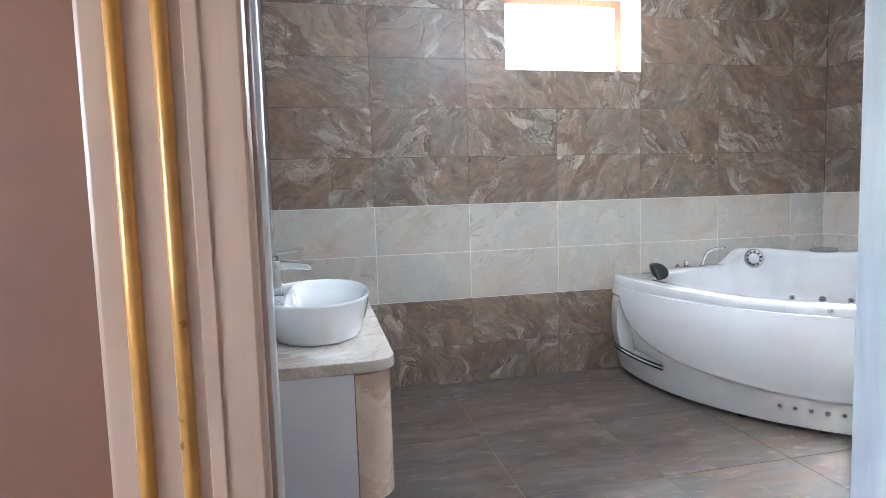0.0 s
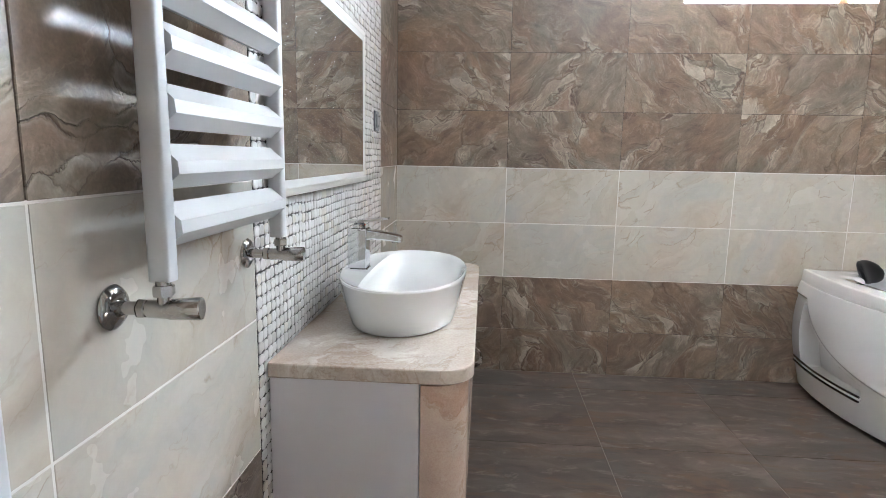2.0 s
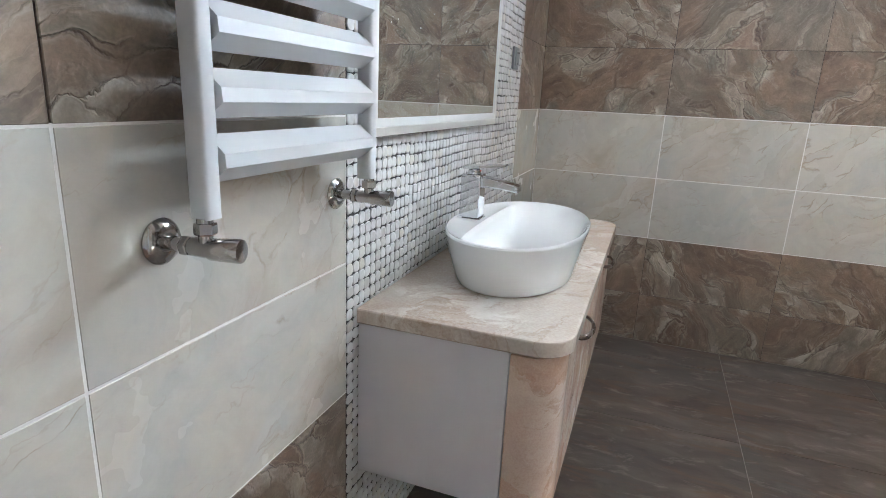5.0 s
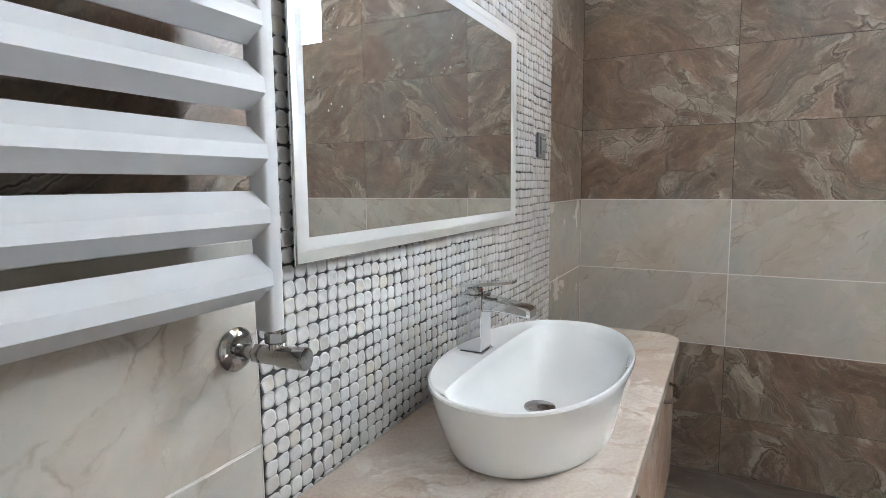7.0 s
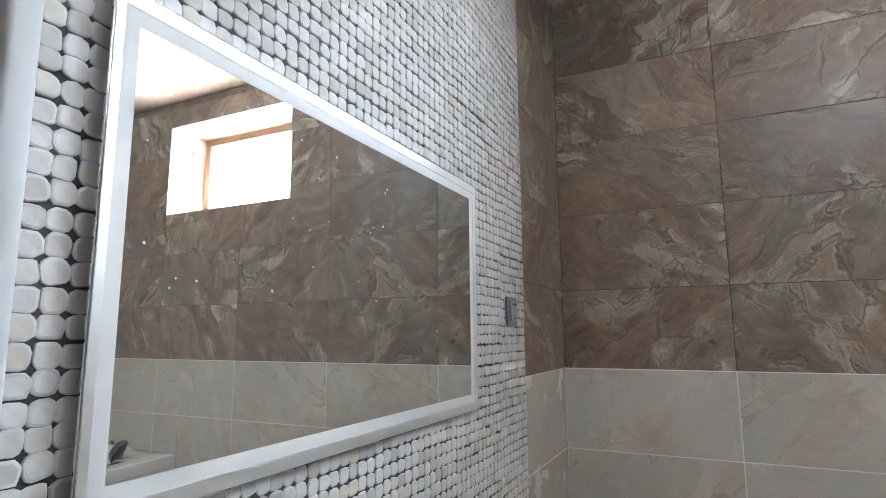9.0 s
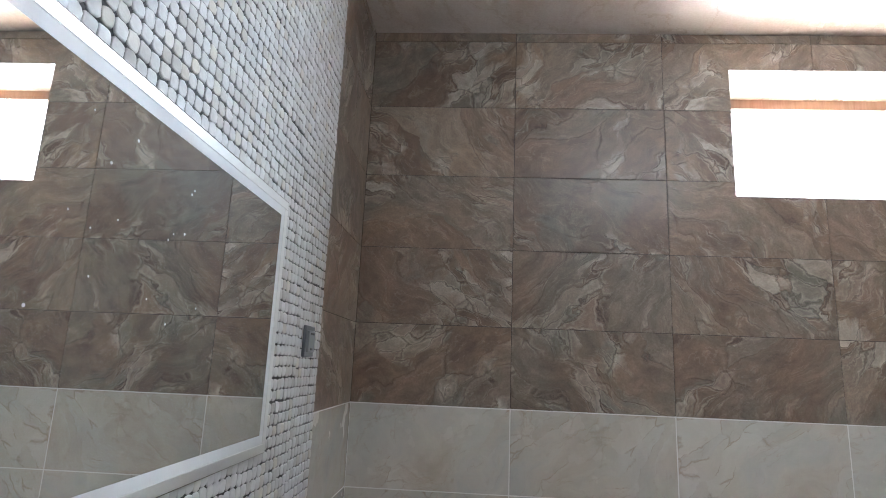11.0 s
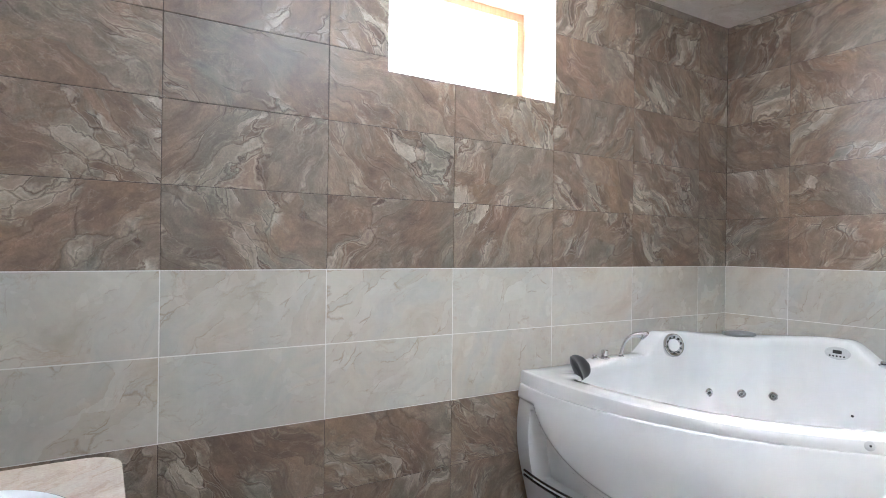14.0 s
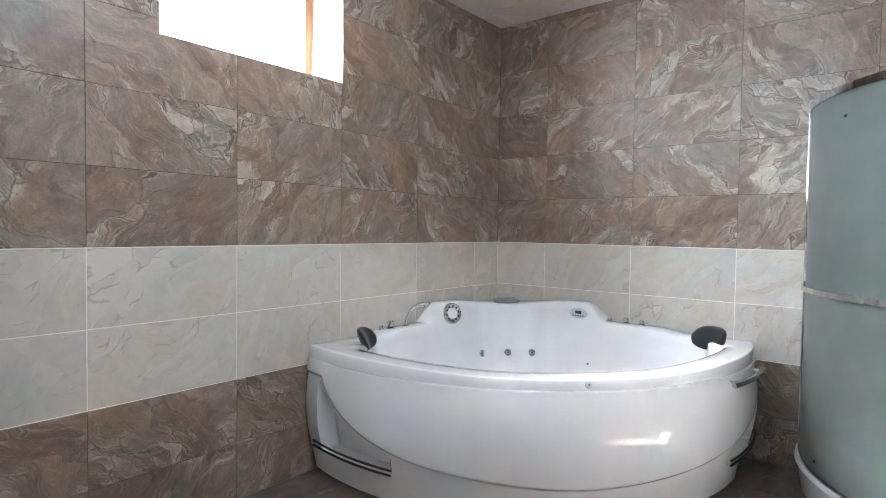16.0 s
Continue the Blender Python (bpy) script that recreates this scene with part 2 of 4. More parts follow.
    gloss = m.math("ADD", 0.38, m.math("MULTIPLY", m.math("SUBTRACT", m.noise(v, 7, 3), 0.5), 0.18))
    return m.done(col, gloss, Specular_IOR_Level=0.4)


BROWN = cleft_stone()


def cream_stone():
    """Pale ivory marble: soft warm and cool clouds, with sparse clusters of broken brown wisps."""
    m = Nodes("cream_marble_tile")
    v = m.coords(True)
    half = (0.5, 0.5, 0.5)
    lean = m.tree.nodes.new("ShaderNodeVectorRotate")
    lean.rotation_type = "AXIS_ANGLE"
    lean.inputs["Axis"].default_value = (0.0, 1.0, 0.0)
    m.put(lean.inputs["Angle"], m.ramp(m.math("FRACT", m.math("MULTIPLY", m.random(), 29.3)), (0.0, 0.35), (1.0, 0.95)))
    m.put(lean.inputs["Vector"], v)
    wide = m.vec("SCALE", m.vec("SUBTRACT", m.noise(v, 2.6, 2, 0.5, 0, True), half), scale=0.34)
    torn = m.vec("SCALE", m.vec("SUBTRACT", m.noise(v, 10.0, 5, 0.6, 0, True), half), scale=0.075)
    w = m.vec("ADD", m.vec("ADD", lean.outputs[0], wide), torn)
    flow = m.vec("MULTIPLY", w, (1.0, 1.0, 2.4))
    ivory, beige, cool = (0.545, 0.507, 0.440), (0.480, 0.420, 0.346), (0.495, 0.484, 0.446)
    col = m.ramp(m.noise(flow, 2.0, 6, 0.58, 0.2), (0.32, beige), (0.46, ivory), (0.58, cool), (0.74, ivory))
    col = m.mix(m.ramp(m.noise(m.vec("ADD", v, (3.1, 7.7, 1.9)), 2.4, 3, 0.5), (0.50, 0.0), (0.68, 0.6)), col, cool)
    gather = m.ramp(m.noise(m.vec("ADD", flow, (6.3, 2.1, 4.9)), 1.7, 4, 0.55, 0.2), (0.505, 0.0), (0.60, 1.0))
    flakes = m.tree.nodes.new("ShaderNodeTexVoronoi")
    edges = m.tree.nodes.new("ShaderNodeTexVoronoi")
    edges.feature = "DISTANCE_TO_EDGE"
    for n in (flakes, edges):
        m.put(n.inputs["Vector"], m.vec("MULTIPLY", w, (1.0, 1.0, 3.0)))
        n.inputs["Scale"].default_value = 5.5
    tone = m.math("FRACT", m.math("MULTIPLY", flakes.outputs["Color"], 7.3))
    col = m.mix(m.math("MULTIPLY", gather, 0.55), col, m.ramp(tone, (0.0, beige), (0.4, ivory), (0.7, (0.61, 0.58, 0.525)), (1.0, cool)))
    broken = m.ramp(m.noise(v, 14, 4, 0.6), (0.46, 0.0), (0.56, 1.0))
    wisp = m.math("MULTIPLY", m.math("MULTIPLY", m.ramp(edges.outputs["Distance"], (0.0, 1.0), (0.045, 0.0)), gather), broken)
    col = m.mix(m.math("MULTIPLY", wisp, 0.62), col, (0.31, 0.235, 0.165))
    rill = m.math("ABSOLUTE", m.math("SUBTRACT", m.noise(flow, 2.6, 5, 0.55, 0.2), 0.5))
    col = m.mix(m.math("MULTIPLY", m.math("MULTIPLY", m.ramp(rill, (0.0, 1.0), (0.010, 0.0)), broken), 0.30), col, (0.38, 0.28, 0.19))
    col = m.mix(0.10, col, m.ramp(m.noise(w, 18, 6, 0.7), (0.3, 0.2), (0.7, 0.8)), "OVERLAY")
    col = m.mix(1.0, col, m.ramp(m.math("FRACT", m.math("MULTIPLY", m.random(), 91.7)), (0.0, 0.94), (1.0, 1.05)), "MULTIPLY")
    gloss = m.math("ADD", 0.26, m.math("MULTIPLY", m.math("SUBTRACT", m.noise(v, 7, 3), 0.5), 0.12))
    return m.done(col, gloss, Specular_IOR_Level=0.4)


CREAM = cream_stone()
STONE_TOP = marble("pink_beige_marble_laminate", (0.50, 0.405, 0.325), (0.565, 0.48, 0.405), (0.62, 0.55, 0.48), (0.575, 0.545, 0.50),
                   (0.76, 0.72, 0.66), (0.38, 0.27, 0.19), flakes=-0.3, rough=0.18, relief=0.03, offset=False, scale=1.0, mottle=0.06,
                   vein=0.45, ripple=0.4, plates=0.35, tan=(0.60, 0.50, 0.415))
DOOR_STONE = marble("rose_marble_door_foil", (0.52, 0.34, 0.25), (0.60, 0.44, 0.345), (0.66, 0.54, 0.45), (0.62, 0.55, 0.49),
                    (0.78, 0.72, 0.66), (0.42, 0.25, 0.16), flakes=-0.4, rough=0.20, relief=0.03, offset=False, scale=1.6, mottle=0.08,
                    vein=0.5, ripple=0.3, plates=0.45, tan=(0.64, 0.47, 0.36))
CEIL = marble("cream_ceiling_panel", (0.53, 0.46, 0.415), (0.60, 0.535, 0.49), (0.64, 0.585, 0.54), (0.60, 0.56, 0.525),
              (0.70, 0.65, 0.61), (0.42, 0.33, 0.24), flakes=-2.0, rough=0.60, relief=0.05, offset=False, scale=0.8, mottle=0.05)


def wood_tile():
    m = Nodes("dark_wood_look_floor_tile")
    v = m.coords(True)
    long = m.vec("MULTIPLY", v, (1.0, 1.0, 4.5))
    w = m.vec("ADD", long, m.vec("SCALE", m.vec("SUBTRACT", m.noise(v, 3, 3, 0.5, 0, True), (0.5, 0.5, 0.5)), scale=0.9))
    g = m.noise(w, 1.6, 8, 0.62, 0.5)
    col = m.ramp(g, (0.32, (0.056, 0.038, 0.029)), (0.50, (0.112, 0.086, 0.070)), (0.68, (0.190, 0.160, 0.135)))
    patch = m.noise(v, 2.2, 4, 0.5, 0.6)
    col = m.mix(m.ramp(patch, (0.42, 0.0), (0.62, 0.55)), col, (0.100, 0.097, 0.090))
    col = m.mix(m.ramp(m.noise(m.vec("MULTIPLY", v, (1.0, 1.0, 3.0)), 3.5, 6, 0.6, 0.8), (0.52, 0.0), (0.64, 0.75)), col, (0.140, 0.088, 0.055))
    streak = m.noise(m.vec("MULTIPLY", v, (3.0, 1.0, 9.0)), 2.4, 6, 0.70, 0.5)
    col = m.mix(m.ramp(streak, (0.56, 0.0), (0.70, 0.6)), col, (0.30, 0.265, 0.23))
    col = m.mix(m.ramp(streak, (0.26, 0.5), (0.40, 0.0)), col, (0.030, 0.024, 0.021))
    m.bump(m.math("ADD", g, m.math("MULTIPLY", streak, 0.6)), 0.25, 0.002)
    return m.done(col, m.math("ADD", 0.34, m.math("MULTIPLY", patch, 0.22)))


FLOORTILE = wood_tile()
GROUT_DARK = plain("dark_brown_grout", (0.075, 0.055, 0.045), 0.85, vary=0.25)
GROUT_WHITE = plain("white_grout", (0.72, 0.70, 0.67), 0.8, vary=0.06)
GROUT_FLOOR = plain("grey_floor_grout", (0.33, 0.30, 0.27), 0.85, vary=0.2)
GROUT_MOSAIC = plain("charcoal_mosaic_grout", (0.05, 0.048, 0.048), 0.9, vary=0.3)


def pebble():
    m = Nodes("white_pebble")
    r = m.random()
    n = m.tree.nodes.new("ShaderNodeNewGeometry")
    rnd = m.math("FRACT", m.math("ADD", n.outputs["Random Per Island"], m.math("MULTIPLY", r, 7.31)))
    tone = m.ramp(rnd, (0.0, (0.52, 0.505, 0.48)), (0.22, (0.62, 0.615, 0.605)), (0.85, (0.70, 0.70, 0.695)), (0.95, (0.66, 0.625, 0.55)), (1.0, (0.54, 0.51, 0.475)))
    v = m.coords()
    mott = m.noise(v, 55, 4, 0.6)
    col = m.mix(0.35, tone, m.ramp(mott, (0.3, 0.52), (0.7, 0.92)), "MULTIPLY")
    m.bump(m.noise(v, 130, 3), 0.25, 0.0008)
    return m.done(col, 0.5)


PEBBLE = pebble()
WHITE_ACRYLIC = plain("white_glossy_acrylic", (0.83, 0.835, 0.84), 0.06, vary=0.012, bump=0.0, Coat_Weight=1.0, Coat_Roughness=0.045)
WHITE_CERAMIC = plain("white_glazed_ceramic", (0.80, 0.825, 0.835), 0.06, vary=0.01, bump=0.0, Coat_Weight=1.0, Coat_Roughness=0.045)
CHROME = plain("chrome", (0.66, 0.665, 0.68), 0.06, 1.0, vary=0.03, bump=0.0)
DARK_CHROME = plain("dark_chrome", (0.14, 0.14, 0.15), 0.2, 1.0, vary=0.1, bump=0.0)
DULL_CHROME = plain("nickel_plated_brass", (0.47, 0.455, 0.44), 0.13, 1.0, vary=0.06, bump=0.02)
BLACK_PAD = plain("black_foam_vinyl", (0.018, 0.019, 0.021), 0.38, vary=0.2, bump=0.15)
GREY_PAD = plain("grey_plastic", (0.20, 0.205, 0.21), 0.35, vary=0.08)
DARK = plain("dark_plastic", (0.02, 0.02, 0.022), 0.3, vary=0.1)
RADIATOR = plain("silver_grey_enamel", (0.56, 0.57, 0.585), 0.50, 0.0, vary=0.02, scale=4, bump=0.03)
PANEL_GREY = plain("lilac_grey_laminate", (0.70, 0.68, 0.705), 0.42, vary=0.02, scale=3, bump=0.04)
PVC = plain("white_pvc", (0.78, 0.77, 0.76), 0.32, vary=0.02, bump=0.02)
SOCKET_GREY = plain("anthracite_socket_plastic", (0.16, 0.17, 0.19), 0.35, vary=0.06)
GOLD = plain("gold_brown_lacquer", (0.50, 0.235, 0.05), 0.30, 0.25, vary=0.25, scale=14)
HALL_BROWN = plain("brown_hall_paint", (0.195, 0.080, 0.040), 0.62, vary=0.14, scale=5, bump=0.15)
HALL_FLOOR = plain("hall_laminate", (0.24, 0.15, 0.10), 0.45, vary=0.2, scale=3)
PLASTER = plain("white_plaster", (0.70, 0.68, 0.65), 0.8, vary=0.03, bump=0.1)
BRONZE = plain("dark_bronze_handle", (0.16, 0.12, 0.10), 0.28, 0.9, vary=0.1)


def veneer(name, a, b, rough):
    m = Nodes(name)
    v = m.coords(False, (14.0, 14.0, 1.2))
    g = m.noise(v, 3.0, 7, 0.6, 0.8)
    col = m.ramp(g, (0.3, a), (0.7, b))
    m.bump(g, 0.08, 0.001)
    return m.done(col, rough)


CASING = veneer("pink_beige_door_veneer", (0.42, 0.262, 0.178), (0.50, 0.33, 0.235), 0.30)
JAMB_WHITE = veneer("white_wood_grain_foil", (0.56, 0.565, 0.585), (0.68, 0.685, 0.70), 0.34)
FRAME_BROWN = veneer("brown_window_foil", (0.28, 0.155, 0.10), (0.36, 0.22, 0.15), 0.4)
STOP_BROWN = veneer("brown_door_stop", (0.30, 0.19, 0.14), (0.40, 0.27, 0.21), 0.4)


def mirror_mat():
    m = Nodes("mirror_silver")
    return m.done((0.83, 0.85, 0.835), 0.008, 0.97)


def glass_mat(name, colour, rough):
    m = Nodes(name)
    return m.done(colour, rough, 0.0, Transmission_Weight=1.0, IOR=1.45)


def frosted_mat():
    m = Nodes("frosted_green_glass")
    v = m.coords()
    n = m.noise(v, 6, 3)
    col = m.ramp(n, (0.3, (0.150, 0.166, 0.145)), (0.7, (0.178, 0.194, 0.170)))
    return m.done(col, 0.30, 0.0, Transmission_Weight=0.55, IOR=1.3)


MIRROR = mirror_mat()
SATIN = plain("satin_silver", (0.72, 0.72, 0.70), 0.36, 0.7, vary=0.02, scale=2, bump=0.0)
FROST_BAND = plain("frosted_mirror_band", (0.66, 0.67, 0.67), 0.55, vary=0.01, bump=0.02)
GLASS = glass_mat("clear_glass", (0.97, 0.98, 0.98), 0.0)
FROSTED = frosted_mat()


def glow(name, colour, power):
    m = Nodes(name)
    return m.done(colour, 0.4, 0.0, Emission_Color=(*colour, 1), Emission_Strength=power)


BULB = glow("lit_bulb", (0.97, 0.98, 1.0), BULBS)


# ---- building helpers ----
def finish(bm, name, material, smooth=True):
    me = bpy.data.meshes.new(name)
    bmesh.ops.recalc_face_normals(bm, faces=bm.faces)
    for f in bm.faces:
        f.smooth = smooth and max(abs(c) for c in f.normal) < 0.99995
    if smooth:
        for e in bm.edges:
            if len(e.link_faces) == 2 and e.calc_face_angle(0) > 0.6:
                e.smooth = False
    bm.to_mesh(me)
    bm.free()
    me.materials.append(material)
    return me


def part(name, bm, material, parent, label="", smooth=True):
    ob = new(name, finish(bm, name, material, smooth))
    ob.parent = parent
    return tagged(ob, label) if label else ob


def thing(name, label, category, group="", kind="", at=(0, 0, 0)):
    ob = new(name)
    ob.empty_display_size = 0.05
    ob.location = at
    return tagged(ob, label, category, group, kind)


def solid(name, bm, material, label, category, kind="", smooth=True):
    return tagged(new(name, finish(bm, name, material, smooth)), label, category, kind=kind)


def add_box(bm, x0, x1, y0, y1, z0, z1, bevel=0.0, segments=2):
    r = bmesh.ops.create_cube(bm, size=1.0)
    vs = r["verts"]
    for v in vs:
        v.co = Vector(((x0 + x1) / 2 + v.co.x * (x1 - x0), (y0 + y1) / 2 + v.co.y * (y1 - y0), (z0 + z1) / 2 + v.co.z * (z1 - z0)))
    if bevel:
        es = list({e for v in vs for e in v.link_edges})
        bmesh.ops.bevel(bm, geom=es, offset=bevel, segments=segments, affect="EDGES", profile=0.5)
    return bm


def box(x0, x1, y0, y1, z0, z1, bevel=0.0, segments=2):
    return add_box(bmesh.new(), x0, x1, y0, y1, z0, z1, bevel, segments)


def loft(rings, close=True, cap_start=False, cap_end=False, bm=None):
    """Skin between rings of points of equal length."""
    bm = bm or bmesh.new()
    rows = [[bm.verts.new(p) for p in ring] for ring in rings]
    n = len(rows[0])
    for a, b in zip(rows, rows[1:]):
        for i in range(n if close else n - 1):
            j = (i + 1) % n
            bm.faces.new((a[i], a[j], b[j], b[i]))
    if cap_start:
        bm.faces.new(rows[0][::-1])
    if cap_end:
        bm.faces.new(rows[-1])
    return bm


def tube(points, radius, sides=14, caps=True, bm=None, flat=1.0):
    """A round bar along points; radius may be a list."""
    pts = [Vector(p) for p in points]
    rad = radius if isinstance(radius, (list, tuple)) else [radius] * len(pts)
    rings, side = [], None
    for i, p in enumerate(pts):
        d = (pts[min(i + 1, len(pts) - 1)] - pts[max(i - 1, 0)]).normalized()
        if side is None:
            side = d.orthogonal().normalized()
        side = (side - d * side.dot(d)).normalized()
        up = d.cross(side)
        rings.append([p + rad[i] * (math.cos(a) * side + flat * math.sin(a) * up) for a in (math.tau * k / sides for k in range(sides))])
    return loft(rings, True, caps, caps, bm)


def lathe(profile, centre, axis, sides=28, bm=None):
    """Turn (radius, along) pairs about an axis through centre."""
    c, ax = Vector(centre), Vector(axis).normalized()
    s = ax.orthogonal().normalized()
    t = ax.cross(s)
    rings = [[c + ax * h + max(r, 1e-4) * (math.cos(a) * s + math.sin(a) * t) for a in (math.tau * k / sides for k in range(sides))] for r, h in profile]
    return loft(rings, True, True, True, bm)


def smoothstep(a, b, x):
    t = min(1, max(0, (x - a) / (b - a)))
    return t * t * (3 - 2 * t)


# ---- the shell of the room ----
W, D, H = 3.885, 2.845, 2.692          # east wall, depth to the south wall, ceiling
WX0, WX1, WZ0, WZ1 = 1.465, 2.402, 1.994, 2.530   # window opening in the north wall
DX0, DX1, DZ = 0.236, 1.004, 2.06                 # door opening
MY0, MY1 = -1.958, -0.500                         # mosaic panel on the west wall
ROWS_Z = [0.0] + [0.25 + 0.3 * k for k in range(9)] + [H]
BACK = 0.0028


def wall_with_hole(u0, u1, hole, top=H):
    """Rectangles (u0, u1, z0, z1) of a wall round one hole."""
    if not hole:
        return [(u0, u1, 0, top)]
    a, b, c, d = hole
    out = [(u0, a, 0, top), (b, u1, 0, top), (a, b, d, top)]
    if c > 0.01:
        out.append((a, b, 0, c))
    return out


def wall(name, boxes, label, material=None):
    bm = bmesh.new()
    for b in boxes:
        add_box(bm, *b)
    return solid(name, bm, material or GROUT_DARK, label, "wall", "structure", False)


north = wall("wall_north", [(a, b, BACK, 0.34, c, d) for a, b, c, d in wall_with_hole(-0.25, W + 0.25, (WX0 - 0.012, WX1 + 0.012, WZ0 - 0.012, WZ1 + 0.012))],
             "brown marble tiled wall with a cream tile band and a high window")
east = wall("wall_east", [(W + BACK, W + 0.25, -D - 0.2, BACK, 0, H)], "brown marble tiled wall with a cream tile band behind the bathtub")
west = wall("wall_west", [(-0.25, -BACK, -D - 0.2, BACK, 0, H)], "brown and cream tiled wall carrying a white pebble mosaic panel")
south_holes = [(-0.25, DX0 - 0.03, 0, H), (DX1 + 0.03, W + 0.25, 0, H), (DX0 - 0.03, DX1 + 0.03, DZ + 0.03, H)]
south = wall("wall_south", [(a, b, -D - 0.205, -D, c, d) for a, b, c, d in south_holes], "brown marble tiled wall with a cream tile band round the doorway")

part("grout_band", box(0, W, 0.0008, 0.006, 0.5475, 1.1524), GROUT_WHITE, north, "white grout", False)
part("grout_band", box(W + 0.0008, W + 0.006, -D, 0.0008, 0.5475, 1.1524), GROUT_WHITE, east, "white grout", False)
bmw = bmesh.new()
add_box(bmw, -0.006, -0.0008, -D, MY0, 0.5475, 1.1524)
add_box(bmw, -0.006, -0.0008, MY1, 0.0008, 0.5475, 1.1524)
part("grout_band", bmw, GROUT_WHITE, west, "white grout", False)

tagged(new("ceiling", finish(box(-0.25, W + 0.25, -D - 0.205, 0.34, H, H + 0.12), "ceiling", CEIL, False)), "pale cream marbled glossy ceiling panels", "ceiling", kind="structure")

# floor slab with the grout showing between the tiles
floor = solid("floor", box(-0.25, W + 0.25, -D - 0.205, 0.34, -0.12, -0.002), GROUT_FLOOR, "dark grey-brown wood-look porcelain tile floor", "floor", "structure", False)


# ---- window in the north wall ----
def window(name, x0, x1, z0, z1, y_in, y_frame, out, label):
    """Reveal tiles, a plastic frame and a pane; out is +1 to the north, -1 to the south."""
    win = thing(name, label, "window", kind="structure")
    ya, yb = sorted((y_in, y_frame))
    t = 0.012
    part("reveal_tile", box(x0 - t, x0, ya, yb, z0, z1), BROWN, win, "brown marble reveal tile", False)
    part("reveal_tile", box(x1, x1 + t, ya, yb, z0, z1), BROWN, win, "brown marble reveal tile", False)
    part("reveal_tile", box(x0 - t, x1 + t, ya, yb, z1, z1 + t), BROWN, win, "brown marble reveal tile", False)
    part("window_sill", box(x0 - t, x1 + t, ya, yb, z0 - t, z0), BROWN, win, "brown marble sill tile", False)
    ya, yb = sorted((y_frame, y_frame + out * 0.05))
    w = 0.045
    for b in ((x0 - t, x1 + t, z1 - w, z1 + t), (x0 - t, x1 + t, z0 - t, z0 + w), (x0 - t, x0 + w, z0 + w, z1 - w), (x1 - w, x1 + t, z0 + w, z1 - w)):
        part("window_frame", box(b[0], b[1], ya, yb, b[2], b[3], 0.004), FRAME_BROWN, win, "brown wood-look plastic frame")
    ym = y_frame + out * 0.030
    pane = part("pane", box(x0 + w, x1 - w, ym - 0.003, ym + 0.003, z0 + w, z1 - w), GLASS, win, "clear glass", False)
    pane.visible_shadow = False
    return win


window("window_1", WX0, WX1, WZ0, WZ1, 0.001, 0.26, 1, "small high brown-framed window set deep in the tiled wall")

# ---- doorway ----
door = thing("door_1", "doorway with white inner jamb and pink-beige casing with gold strips", "doorway", kind="structure")
YO = -3.050                                       # hall side of the wall
for side, x in ((-1, DX0), (1, DX1)):
    a, b = sorted((x + side * (0.007 if side < 0 else 0.0), x + side * 0.03))
    part("jamb", box(a, b, YO + 0.032, -D + 0.004, 0, DZ, 0.003), JAMB_WHITE, door, "white wood-grain jamb lining")
    a, b = sorted((x - side * 0.007, x + side * 0.034))
    part("door_stop", box(a, b, YO - 0.012, YO + 0.030, 0, DZ, 0.003), STOP_BROWN, door, "brown rebate with a pale rubber seal")
    part("seal", tube([(x - side * 0.007, YO - 0.004, 0), (x - side * 0.007, YO - 0.004, DZ)], 0.0042, 10), PVC, door, "pale rubber seal")
    # stepped casing on the hall side
    a, b = sorted((x - side * 0.004, x + side * 0.098))
    part("casing", box(a, b, YO - 0.030, YO - 0.012, 0, DZ + 0.1, 0.004), CASING, door, "pink-beige veneered casing")
    a, b = sorted((x + side * 0.024, x + side * 0.034))
    part("casing_bead", box(a, b, YO - 0.0318, YO - 0.029, 0, DZ + 0.1, 0.001), CASING, door)
    for k in (0.047, 0.0745):
        c = x + side * k
        part("gold_strip", tube([(c, YO - 0.030, 0), (c, YO - 0.030, DZ + 0.1)], 0.0055, 10), GOLD, door, "gold-brown half-round strip")
part("head_jamb", box(DX0, DX1, YO + 0.02, -D + 0.003, DZ, DZ + 0.03, 0.003), JAMB_WHITE, door)
part("head_casing", box(DX0 - 0.11, DX1 + 0.11, YO - 0.029, YO - 0.001, DZ + 0.002, DZ + 0.11, 0.004), CASING, door)
part("threshold", box(DX0, DX1, YO, -D, -0.002, 0.004, 0.001), HALL_FLOOR, door)
part("strike", box(DX0 + 0.006, DX0 + 0.012, YO - 0.009, YO + 0.002, 0.905, 0.918, 0.001), DULL_CHROME, door, "small metal strike")

# hall: plain walls that close the place behind the doorway
HY = -5.45
hall_floor = solid("hall_floor", box(-1.3, 2.05, HY - 0.1, YO, -0.12, -0.003), HALL_FLOOR, "brown laminate hall floor", "floor", "structure", False)
bmh = bmesh.new()
add_box(bmh, -1.3, DX0 - 0.03, YO - 0.008, YO, 0, H)
add_box(bmh, DX1 + 0.03, 1.95, YO - 0.008, YO, 0, H)
add_box(bmh, DX0 - 0.03, DX1 + 0.03, YO - 0.008, YO, DZ + 0.03, H)
hall_wall = solid("wall_hall", bmh, HALL_BROWN, "dark brown painted hall wall round the door casing", "wall", "structure", False)
bmh = bmesh.new()
# gap in the unseen side wall lets the added hall lamp in
for y0, y1, z0, z1 in ((HY, -4.12, 0, H), (-3.32, YO, 0, H), (-4.12, -3.32, 0, 1.05), (-4.12, -3.32, 1.85, H)):
    add_box(bmh, -1.4, -1.3, y0, y1, z0, z1)
